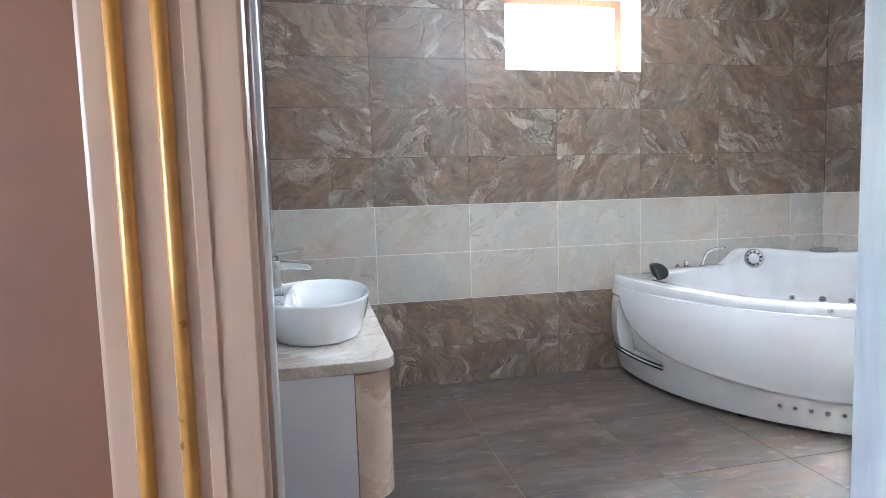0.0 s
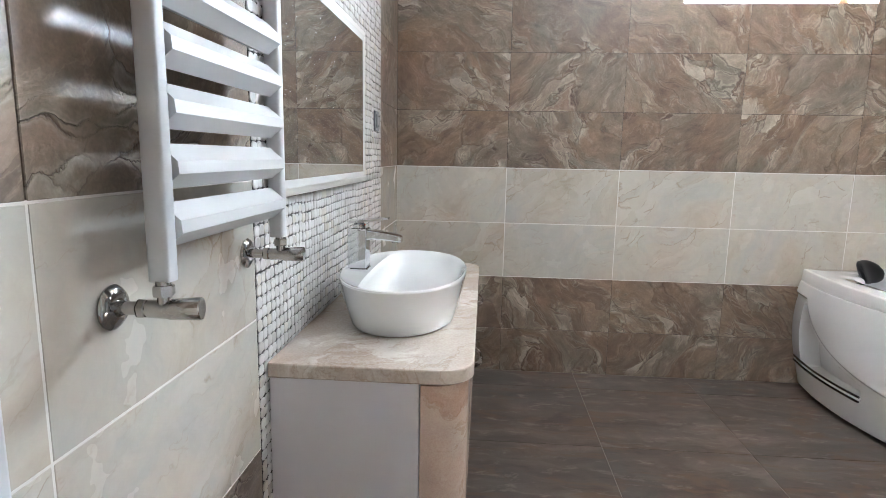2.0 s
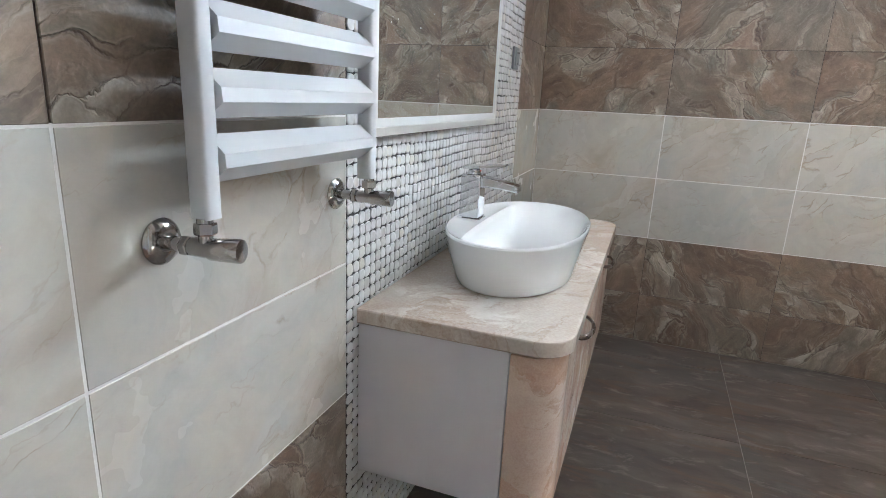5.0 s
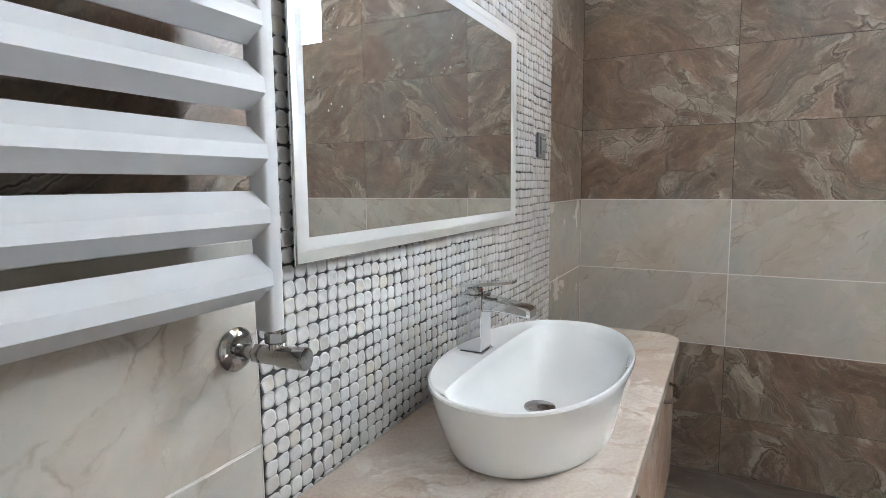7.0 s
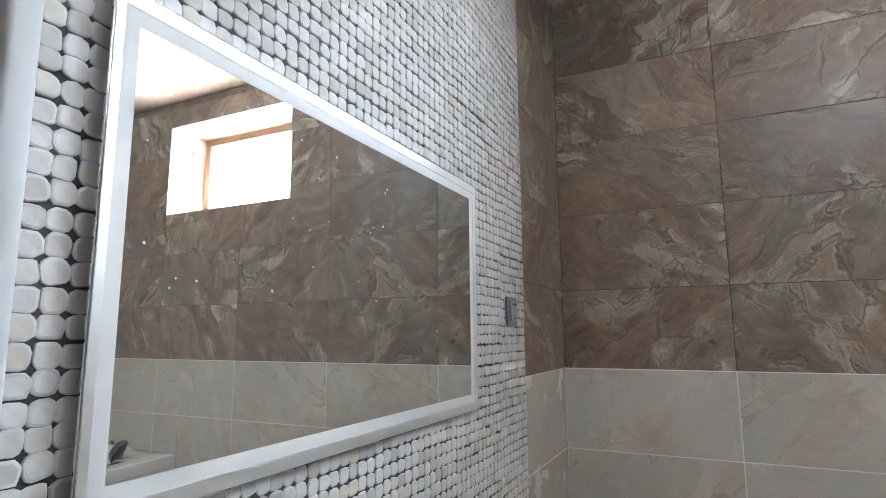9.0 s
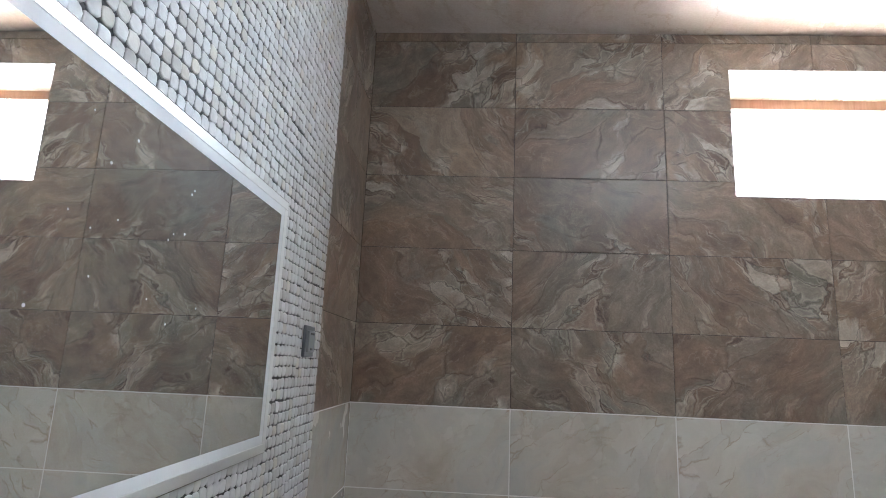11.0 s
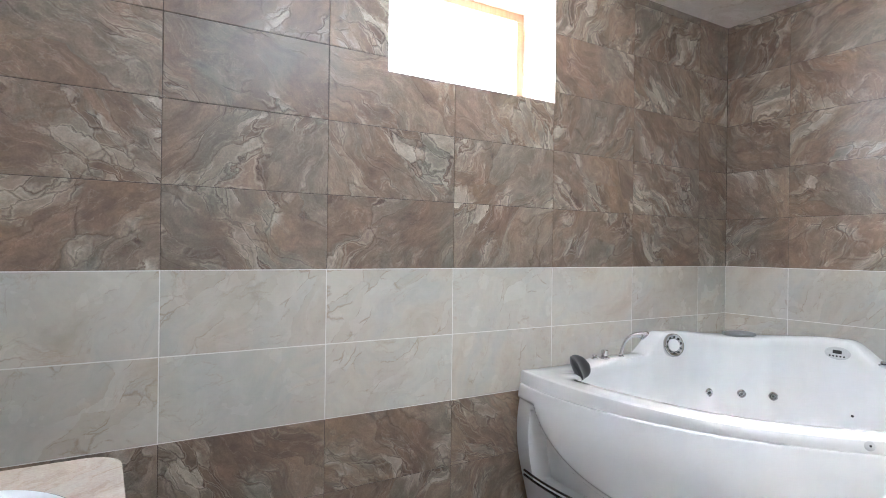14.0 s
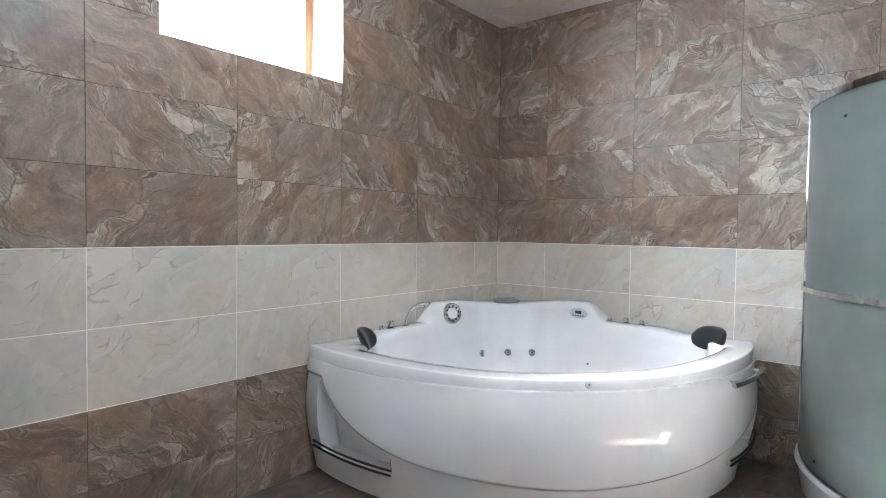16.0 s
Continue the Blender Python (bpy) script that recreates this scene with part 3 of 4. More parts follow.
add_box(bmh, 1.95, 2.05, HY, YO - 0.01, 0, H)
add_box(bmh, -1.4, 2.05, HY - 0.1, HY, 0, H)
solid("wall_hall_back", bmh, PLASTER, "plain pale hall walls", "wall", "structure", False)
solid("hall_ceiling", box(-1.4, 2.05, HY - 0.1, YO - 0.01, H, H + 0.1), PLASTER, "plain white hall ceiling", "ceiling", "structure", False)


# ---- vanity ----
def round_front(x1, y0, y1, r, inset=0.0, steps=8):
    """Plan outline from the wall round both front corners."""
    x1, y0, y1 = x1 - inset, y0 + inset, y1 - inset
    pts = [(0.004, y0)]
    for k in range(steps + 1):
        a = -math.pi / 2 + math.pi / 2 * k / steps
        pts.append((x1 - r + r * math.cos(a), y0 + r + r * math.sin(a)))
    for k in range(steps + 1):
        a = math.pi / 2 * k / steps
        pts.append((x1 - r + r * math.cos(a), y1 - r + r * math.sin(a)))
    pts.append((0.004, y1))
    return pts


VY0, VY1, VX, VT = -1.918, -0.612, 0.472, 0.736   # ends, front and top of the vanity
top_rings = []
for inset, z in ((0.004, VT - 0.036), (0.0, VT - 0.032), (0.0, VT - 0.004), (0.0015, VT - 0.001), (0.005, VT)):
    top_rings.append([(x, y, z) for x, y in round_front(VX, VY0, VY1, 0.075, inset)])
solid("countertop", loft(top_rings, True, True, True), STONE_TOP, "beige-pink marbled laminate vanity top with rounded front corners", "countertop")

vanity = thing("vanity_cabinet", "wall-hung vanity with grey side panels and marbled beige doors", "cabinet")
VB, VC = 0.323, VT - 0.037
part("body", box(0.006, 0.340, VY0 + 0.026, VY1 - 0.026, VB + 0.012, VC), PANEL_GREY, vanity, "pale grey carcass", False)
for y0, y1 in ((VY0 + 0.006, VY0 + 0.025), (VY1 - 0.025, VY1 - 0.006)):
    part("side_panel", box(0.005, 0.350, y0, y1, VB, VC, 0.001), PANEL_GREY, vanity, "lilac-grey laminate side panel")


def door_shape(y0, y1, first, last, r=0.085, inset=0.012):
    """One front: flat, with the outer end bent round to the side panel."""
    outline = []
    x = VX - inset
    if first:
        outline.append((0.353, y0))
        outline += [(x - r + r * math.cos(a), y0 + r + r * math.sin(a)) for a in (-math.pi / 2 + math.pi / 2 * k / 10 for k in range(11))]
    else:
        outline.append((x, y0))
    if last:
        outline += [(x - r + r * math.cos(a), y1 - r + r * math.sin(a)) for a in (math.pi / 2 * k / 10 for k in range(11))]
        outline.append((0.353, y1))
    else:
        outline.append((x, y1))
    inner = [(px - 0.018 if 0.357 < px else px, py + (0.018 if (first and py < y0 + 0.03) else 0) - (0.018 if (last and py > y1 - 0.03) else 0)) for px, py in outline]
    ring_pts = outline + inner[::-1]
    rings = [[(px, py, z) for px, py in ring_pts] for z in (VB, VB + 0.001, VC - 0.004, VC - 0.003)]
    return loft(rings, True, True, True)


ym = (VY0 + VY1) / 2
for y0, y1, first, last in ((VY0 + 0.004, ym - 0.002, True, False), (ym + 0.002, VY1 - 0.004, False, True)):
    front = part("door", door_shape(y0, y1, first, last), DOOR_STONE, vanity, "beige marbled door curved round the corner")
    yc = (y0 + y1) / 2
    arc = []
    for k in range(13):
        a = math.pi * k / 12
        arc.append((VX - 0.014 + 0.030 * math.sin(a), yc - 0.075 * math.cos(a), 0.655 - 0.004 * math.sin(a)))
    part("handle", tube(arc, 0.0065, 8, flat=0.7), BRONZE, front, "dark bow handle")

# ---- washbasin ----
BCX, BCY = 0.252, -1.437


def oval(a, b, ang, n=2.25):
    c, s = math.cos(ang), math.sin(ang)
    return a * math.copysign(abs(c) ** (2 / n), c), b * math.copysign(abs(s) ** (2 / n), s)


basin = thing("washbasin", "white ceramic oval vessel washbasin standing on the vanity top", "washbasin")
SB = 72
rings = []
DRX, DRY = 0.263, -1.462
for a, b, z, n in ((0.152, 0.262, VT + 0.001, 2.1), (0.158, 0.271, VT + 0.003, 2.1), (0.163, 0.281, VT + 0.02, 2.15), (0.176, 0.304, VT + 0.080, 2.2),
                   (0.184, 0.318, VT + 0.122, 2.2), (0.1855, 0.321, VT + 0.130, 2.2), (0.184, 0.319, VT + 0.134, 2.2), (0.181, 0.314, VT + 0.1355, 2.2), (0.178, 0.308, VT + 0.133, 2.2)):
    rings.append([(BCX + oval(a, b, math.tau * k / SB, n)[0], BCY + oval(a, b, math.tau * k / SB, n)[1], z) for k in range(SB)])


def bowl_ring(scale, z, chord):
    """Inside outline: the oval cut by the straight edge of the tap deck."""
    out = []
    for k in range(SB):
        ox, oy = oval(0.177, 0.304, math.tau * k / SB, 2.2)
        px, py = BCX + ox, BCY + oy
        lim = chord + 0.05 * ((py - DRY) / 0.3) ** 2 * 0.2
        px = 0.5 * (px + lim + math.sqrt((px - lim) ** 2 + 0.022 ** 2)) - 0.003 * (px > lim + 0.05)
        out.append((DRX + (px - DRX) * scale, DRY + (py - DRY) * scale, z))
    return out


rings.append(bowl_ring(1.0, VT + 0.127, 0.148))
rings.append(bowl_ring(0.985, VT + 0.122, 0.150))
for s, z in ((0.955, 0.108), (0.91, 0.091), (0.85, 0.075), (0.77, 0.060), (0.67, 0.049), (0.55, 0.041), (0.40, 0.034), (0.25, 0.030), (0.12, 0.028)):
    rings.append(bowl_ring(s, VT + z, 0.150))
part("bowl", loft(rings, True, True, True), WHITE_CERAMIC, basin)
part("drain_cover", lathe([(0.0, 0.0), (0.030, 0.0), (0.0325, 0.003), (0.031, 0.006), (0.012, 0.009), (0.0, 0.0095)], (DRX, DRY, VT + 0.030), (0, 0, 1)), DULL_CHROME, basin, "round chrome drain plug")
for dy in (-0.012, 0.0):
    part("brand_mark", box(0.1, 0.104, -1.64 + dy, -1.634 + dy, VT + 0.1275, VT + 0.1282), GREY_PAD, basin, "tiny grey printed mark", False)

# ---- basin tap ----
faucet = thing("basin_faucet", "square chrome basin mixer tap with a flat spout", "faucet")
FX, FY, FZ = 0.108, -1.440, VT + 0.128
part("base_plate", box(FX - 0.032, FX + 0.032, FY - 0.032, FY + 0.032, FZ, FZ + 0.004, 0.0015), CHROME, faucet)
fr = []
for z, h, dx in ((0.0, 0.0285, 0.0), (0.06, 0.028, 0.0), (0.118, 0.0275, 0.001), (0.122, 0.0265, 0.001)):
    fr.append([(FX + dx + sx * h, FY + sy * h, FZ + 0.004 + z) for sx, sy in ((-1, -1), (1, -1), (1, 1), (-1, 1))])
bm = loft(fr, True, True, True)
bmesh.ops.bevel(bm, geom=list(bm.edges), offset=0.0022, segments=2, affect="EDGES", profile=0.5)
part("column", bm, CHROME, faucet)
sp = []
for x, zc, hw, hh in ((FX + 0.012, 0.106, 0.0235, 0.017), (FX + 0.05, 0.106, 0.0235, 0.013), (FX + 0.09, 0.101, 0.0235, 0.0105), (FX + 0.125, 0.096, 0.0235, 0.010), (FX + 0.132, 0.094, 0.022, 0.008)):
    sp.append([(x, FY + hw, FZ + zc - hh), (x, FY - hw, FZ + zc - hh), (x, FY - hw, FZ + zc + hh), (x, FY + hw, FZ + zc + hh)])
bm = loft(sp, True, True, True)
bmesh.ops.bevel(bm, geom=[e for e in bm.edges if abs((e.verts[0].co - e.verts[1].co).normalized().x) > 0.8], offset=0.004, segments=3, affect="EDGES", profile=0.5)
part("spout", bm, CHROME, faucet, "flat square chrome spout")
part("aerator", lathe([(0.0, 0), (0.011, 0), (0.011, -0.006), (0.0, -0.006)], (FX + 0.112, FY, FZ + 0.088), (0, 0, 1), 16), DULL_CHROME, faucet)
part("cartridge_cap", lathe([(0.0, 0), (0.018, 0), (0.018, 0.010), (0.014, 0.016), (0.0, 0.017)], (FX + 0.002, FY, FZ + 0.125), (0, 0, 1), 20), CHROME, faucet)
lv = []
for x, z, hw, hh in ((FX - 0.026, 0.143, 0.021, 0.004), (FX + 0.02, 0.147, 0.021, 0.004), (FX + 0.092, 0.156, 0.014, 0.0028)):
    lv.append([(x, FY + hw, FZ + z - hh), (x, FY - hw, FZ + z - hh), (x, FY - hw, FZ + z + hh), (x, FY + hw, FZ + z + hh)])
part("lever", loft(lv, True, True, True), CHROME, faucet, "flat chrome lever")
part("indicator", box(FX + 0.016, FX + 0.021, FY - 0.004, FY + 0.004, FZ + 0.133, FZ + 0.137, 0.001), plain("red_mark", (0.5, 0.05, 0.02), 0.4), faucet, "small red hot-water mark")

# ---- mirror ----
mir = thing("wall_mirror", "rectangular frameless wall mirror with a frosted white border", "mirror")
PY0, PY1, PZ0, PZ1 = -1.898, -0.938, 1.104, 1.657
part("backing", box(0.004, 0.0185, PY0 + 0.045, PY1 - 0.045, PZ0 + 0.045, PZ1 - 0.045), DARK, mir, "dark backing box", False)
part("glass_edge", box(0.0185, 0.0228, PY0, PY1, PZ0, PZ1, 0.0012), MIRROR, mir, "polished mirror glass sheet")
for a, b, c, d in ((PY0 + 0.002, PY1 - 0.002, PZ0 + 0.002, PZ0 + 0.021), (PY0 + 0.002, PY1 - 0.002, PZ1 - 0.021, PZ1 - 0.002), (PY0 + 0.002, PY0 + 0.013, PZ0 + 0.021, PZ1 - 0.021), (PY1 - 0.021, PY1 - 0.002, PZ0 + 0.021, PZ1 - 0.021)):
    part("border_strip", box(0.0226, 0.0238, a, b, c, d, 0.0005, 1), SATIN, mir, "satin silver outer border strip", False)
B0, B1 = 0.021, 0.040
fx = 0.0232
for a, b, c, d in ((PY0 + 0.013, PY1 - B0, PZ0 + B0, PZ0 + B1), (PY0 + 0.013, PY1 - B0, PZ1 - B1, PZ1 - B0), (PY0 + 0.013, PY0 + 0.030, PZ0 + B1, PZ1 - B1), (PY1 - B1, PY1 - B0, PZ0 + B1, PZ1 - B1)):
    part("frosted_band", box(fx - 0.0003, fx, a, b, c, d), FROST_BAND, mir, "frosted white border strip", False)
rng = random.Random(4)
for k in range(26):
    y, z = -1.86 + 0.55 * rng.random() ** 1.3, 1.32 + 0.28 * rng.random()
    r = rng.uniform(0.0011, 0.0024)
    part("water_spot", lathe([(r, 0), (r * 0.8, 0.0004), (0.0, 0.0006)], (0.0229, y, z), (1, 0, 0), 8), FROST_BAND, mir, "dried whitish water spot")

# ---- socket ----
sock = thing("wall_socket", "small grey wall socket with metal frame on the mosaic", "socket")
SY, SZ = -0.640, 1.350
part("frame", box(0.004, 0.013, SY - 0.042, SY + 0.042, SZ - 0.042, SZ + 0.042, 0.003), SOCKET_GREY, sock, "grey frame")
part("insert", box(0.012, 0.0190, SY - 0.029, SY + 0.029, SZ - 0.029, SZ + 0.029, 0.003), plain("blue_grey_plastic", (0.25, 0.265, 0.29), 0.35, vary=0.05), sock, "blue-grey hinged cover")
for dz, hw in ((0.020, 0.016), (-0.021, 0.009)):
    part("slot", box(0.0180, 0.0197, SY - hw, SY + hw, SZ + dz - 0.003, SZ + dz + 0.003, 0.0008, 1), DARK, sock, "dark slot in the cover")

# ---- towel radiator ----
rad = thing("towel_radiator", "silver-grey ladder towel radiator with faceted horizontal bars", "radiator")
RY0, RY1, RX = -2.414, -2.000, 0.073
for y in (RY0, RY1):
    prof = []
    for k in range(20):
        a = math.tau * k / 20
        cx, cy = oval(0.0150, 0.0135, a, 4.5)
        prof.append((RX - 0.003 + cx, y + cy - (0.005 if y == RY1 else 0.004)))
    part("upright_tube", loft([[(x, yy, z) for x, yy in prof] for z in (1.040, 1.043, 1.777, 1.780)], True, True, True), RADIATOR, rad)
for z in [1.111 + 0.0775 * k for k in range(5)] + [1.640, 1.7175]:
    # bar section: flat back, sloped top and bottom, narrow front
    sec = [(0.050, -0.027), (0.066, -0.031), (0.0900, -0.011), (0.0885, 0.006), (0.064, 0.028), (0.050, 0.026)]
    ya, yb = RY0 + 0.013, RY1 - 0.016
    rings = [[(x, y, z + dz) for x, dz in sec] for y in (ya, ya + 0.001, yb - 0.001, yb)]
    bm = loft(rings, True, True, True)
    part("bar", bm, RADIATOR, rad, smooth=False)
for y in (RY0, RY1):
    part("wall_bracket", tube([(0.0, y + (0.05 if y == RY0 else -0.05), 1.60), (0.056, y + (0.05 if y == RY0 else -0.05), 1.60)], 0.009, 12), RADIATOR, rad)


def valve(y, tilt, label):
    v = thing("radiator_valve", label, "valve", "valves under the towel radiator")
    z = 1.003
    part("wall_flange", lathe([(0.0, 0.0005), (0.030, 0.0005), (0.0305, 0.003), (0.026, 0.008), (0.016, 0.011), (0.0125, 0.0115), (0.0, 0.0115)], (0.0, y, z), (1, 0, 0)), DULL_CHROME, v, "round nickel wall flange")
    part("pipe", tube([(0.008, y, z), (0.05, y, z)], 0.0092, 16), DULL_CHROME, v)
    part("hex_nut", lathe([(0.0, 0), (0.0125, 0), (0.0135, 0.002), (0.0135, 0.010), (0.0125, 0.012), (0.0, 0.012)], (0.038, y, z), (1, 0, 0), 6), DULL_CHROME, v, smooth=False)
    part("body", tube([(0.048, y, z), (0.052, y, z), (0.080, y, z)], [0.0105, 0.012, 0.012], 16), DULL_CHROME, v)
    part("riser", tube([(RX, y, z), (RX, y, z + 0.022)], 0.0090, 16), DULL_CHROME, v)
    part("union_nut", lathe([(0.0, 0), (0.0132, 0), (0.0138, 0.002), (0.0138, 0.012), (0.0128, 0.0145), (0.0, 0.0145)], (RX, y, z + 0.018), (0, 0, 1), 6), DULL_CHROME, v, smooth=False)
    part("tail", tube([(RX, y, z + 0.031), (RX, y, z + 0.0385)], 0.0100, 16), DULL_CHROME, v)
    part("head", lathe([(0.0, 0), (0.0125, 0), (0.0138, 0.003), (0.0152, 0.040), (0.0144, 0.043), (0.0, 0.0435)], (0.077, y, z), (1, tilt, 0.02), 24), DULL_CHROME, v, "cylindrical nickel valve head")
    return v


valve(RY0 - 0.010, 0.18, "nickel angle valve with a wall flange below the radiator")
valve(RY1, 0.10, "nickel angle valve with a wall flange below the radiator")

# ---- bathtub ----
tub = thing("bathtub", "white glossy acrylic corner whirlpool bathtub with a curved front", "bathtub", at=(W, 0, 0))


def tp(u, v, z):
    """Tub plan: u from the east wall, v from the north wall."""
    return (-u, -v, z)


TC, TR, TE = 0.343, 1.385, 1.695          # centre and radius of the front arc; length along the walls


def arc_r(th, extra=0.0):
    r = TR + extra
    return TC + r * math.cos(th), TC + r * math.sin(th)


TH0 = -math.asin((TC - 0.012) / TR)        # where the arc meets the wall
TH1 = math.pi / 2 - TH0


def crest(d):
    """Height of the raised belly's lower edge, by the angle in degrees from the nearer end of the arc."""
    t = d + 8.0
    return 0.190 + 0.335 * math.exp(-max(t, 0) / 13.0) - 0.012 * smoothstep(28, 53, t)


def skirt_r(deg, z):
    d = min(deg, 90 - deg)
    belly = 0.040 * math.sin(math.pi * min(1, max(0, (z - 0.02) / 0.60))) ** 1.1
    base = -0.024 + belly + 0.026 * smoothstep(0.0, 0.5, z)
    c = crest(d)
    base -= 0.013 * (1 - smoothstep(c - 0.016, c + 0.004, z))
    # shelf niche beside each end
    if -9.0 < d < 10.5:
        inside = smoothstep(-9.0, -8.0, d) * (1 - smoothstep(9.7, 10.4, d))
        low = 0.150
        high = c - 0.035
        inside *= smoothstep(low, low + 0.015, z) * (1 - smoothstep(high - 0.012, high, z))
        base -= 0.085 * inside
    return base


rings = []
steps = 220
for j in range(131):
    z = 0.022 + (0.583 - 0.022) * j / 130
    ring = []
    for i in range(steps + 1):
        th = TH0 + (TH1 - TH0) * i / steps
        u, v = arc_r(th, skirt_r(math.degrees(th), z))
        ring.append(tp(max(u, 0.008), max(v, 0.008), z))
    rings.append(ring)
for drop, z in ((-0.003, 0.5862), (-0.007, 0.5872), (-0.020, 0.5876)):
    ring = []
    for i in range(steps + 1):
        th = TH0 + (TH1 - TH0) * i / steps
        u, v = arc_r(th, skirt_r(math.degrees(th), 0.583) + drop)
        ring.append(tp(max(u, 0.008), max(v, 0.008), z))
    rings.append(ring)
part("front_skirt", loft(rings, False), WHITE_ACRYLIC, tub, "curved glossy front skirt with a sweeping crest")

# the shell: rim, deck, backrest and inner bowl as one skin round a point in the middle
TQ = 0.78
ST = 240
INNER = [(1.545, 0.300), (1.485, 0.172), (1.36, 0.138), (1.00, 0.132), (0.86, 0.124), (0.56, 0.120), (0.385, 0.148), (0.258, 0.258)]
INNER = INNER + [(b, a) for a, b in INNER[-2::-1]]


def ray_seg(a, px, py, qx, qy):
    """Distance from the middle along angle a to a segment, or None."""
    dx, dy = math.cos(a), math.sin(a)
    ex, ey = qx - px, qy - py
    den = dx * ey - dy * ex
    if abs(den) < 1e-9:
        return None
    t = ((px - TQ) * ey - (py - TQ) * ex) / den
    s = ((px - TQ) * dy - (py - TQ) * dx) / den
    return t if t > 0 and -1e-6 <= s <= 1 + 1e-6 else None


def outer_dist(a):
    dx, dy = math.cos(a), math.sin(a)
    best = 9.0
    if dx < 0:
        best = min(best, (0.003 - TQ) / dx)
    if dy < 0:
        best = min(best, (0.003 - TQ) / dy)
    o = TQ - TC
    b = o * (dx + dy)
    return min(best, -b + math.sqrt(b * b - 2 * o * o + (TR + 0.005) ** 2))


def inner_dist(a):
    best = 9.0
    dx, dy = math.cos(a), math.sin(a)
    o = TQ - TC
    b = o * (dx + dy)
    best = -b + math.sqrt(b * b - 2 * o * o + (TR - 0.125) ** 2)
    for p, q in zip(INNER, INNER[1:]):
        t = ray_seg(a, *p, *q)
        if t:
            best = min(best, t)
    return best


angles = [math.tau * k / ST + math.pi / 4 for k in range(ST)]
inn = [inner_dist(a) for a in angles]
for _ in range(2):
    inn = [(inn[k - 1] + 2 * inn[k] + inn[(k + 1) % ST]) / 4 for k in range(ST)]
out = [outer_dist(a) for a in angles]


def rim_height(a):
    """Height of the deck by direction from the middle of the tub."""
    off = abs((a - math.pi / 4 + math.pi) % math.tau - math.pi)     # 0 at the front, pi at the back corner
    d = math.degrees(off)
    z = 0.634 + 0.018 * smoothstep(25, 75, d) + 0.022 * smoothstep(95, 108, d)
    z += 0.110 * smoothstep(124, 138.5, d) - 0.040 * smoothstep(143, 179, d)
    return z


hts = [rim_height(a) for a in angles]


def shell_ring(f):
    ring = []
    for a, i, o, h in zip(angles, inn, out, hts):
        r, z = f(i, o, h)
        ring.append(tp(TQ + r * math.cos(a), TQ + r * math.sin(a), z))
    return ring


profile = [
    lambda i, o, h: (o - 0.008, 0.5865), lambda i, o, h: (o - 0.001, 0.5890), lambda i, o, h: (o - 0.002, 0.6080), lambda i, o, h: (o - 0.004, h - 0.016), lambda i, o, h: (o - 0.008, h - 0.006), lambda i, o, h: (o - 0.016, h - 0.001), lambda i, o, h: (o - 0.024, h),
    lambda i, o, h: (o + (i - o) * 0.5, h + 0.003), lambda i, o, h: (i + min(0.02, (o - i) * 0.3), h + 0.002), lambda i, o, h: (i + 0.006, h - 0.004), lambda i, o, h: (i, h - 0.014),
    lambda i, o, h: (i - 0.004, h - 0.05), lambda i, o, h: (i - 0.015, 0.50), lambda i, o, h: (i - 0.045, 0.40), lambda i, o, h: (i - 0.09, 0.29), lambda i, o, h: (i - 0.15, 0.225),
    lambda i, o, h: (i * 0.70, 0.20), lambda i, o, h: (i * 0.35, 0.192), lambda i, o, h: (0.01, 0.19)]
part("shell", loft([shell_ring(f) for f in profile], True, False, True), WHITE_ACRYLIC, tub, "moulded acrylic tub with seats and raised backrest corner")
foot = box(-0.7, -0.5, -0.7, -0.5, 0.0, 0.19)
for i in range(1, 6):
    th = math.radians(-4 + 98 * i / 6)
    u, v = arc_r(th, -0.09)
    part("foot", lathe([(0.0, 0), (0.028, 0), (0.028, 0.012), (0.012, 0.016), (0.012, 0.19), (0.0, 0.19)], tp(u, v, 0), (0, 0, 1), 14), DARK, tub, "dark adjustable foot")
part("support_frame", foot, DARK, tub, "dark support frame", False)


def mirror_pts(pts, flip):
    return [tp(v, u, z) if flip else tp(u, v, z) for u, v, z in pts]


# head cushions: soft pads leaning on the inner edge beside each end
for flip in (False, True):
    rings = []
    long = 0.108 if flip else 0.088
    au, av = -0.857, -0.515                       # along the pad
    nu, nv = -0.515, 0.857                        # its face, towards the middle
    for k in range(17):
        s = -1 + 2 * k / 16
        half = (0.068 if flip else 0.060) * (1 - abs(s) ** 3.4 * 0.55) * (1.0 if abs(s) < 0.999 else 0.6)
        fat = 0.022 * (1 - abs(s) ** 4 * 0.6)
        ring = []
        for j in range(16):
            across, up = oval(fat, half, math.tau * j / 16, 2.4)
            off = across - 0.42 * up + 0.03 * s * s + 0.022
            ring.append(((1.530 if flip else 1.495) + au * long * s + nu * off, 0.165 + av * long * s + nv * off, (0.668 if flip else 0.674) + up * 0.92))
        rings.append(mirror_pts(ring, flip))
    part("cushion", loft(rings, True, True, True), BLACK_PAD, tub, "black padded head cushion")
bm = bmesh.new()
rings = []
for k in range(11):
    s = -1 + 2 * k / 10
    ring = []
    for j in range(12):
        a = math.tau * j / 12
        ring.append(tp(0.235 + 0.06 * s + 0.026 * math.cos(a), 0.235 - 0.06 * s + 0.026 * math.cos(a), 0.760 + 0.020 * math.sin(a) * math.sqrt(1.05 - s * s * 0.8)))
    rings.append(ring)
part("corner_cushion", loft(rings, True, True, True, bm), GREY_PAD, tub, "grey padded corner headrest")

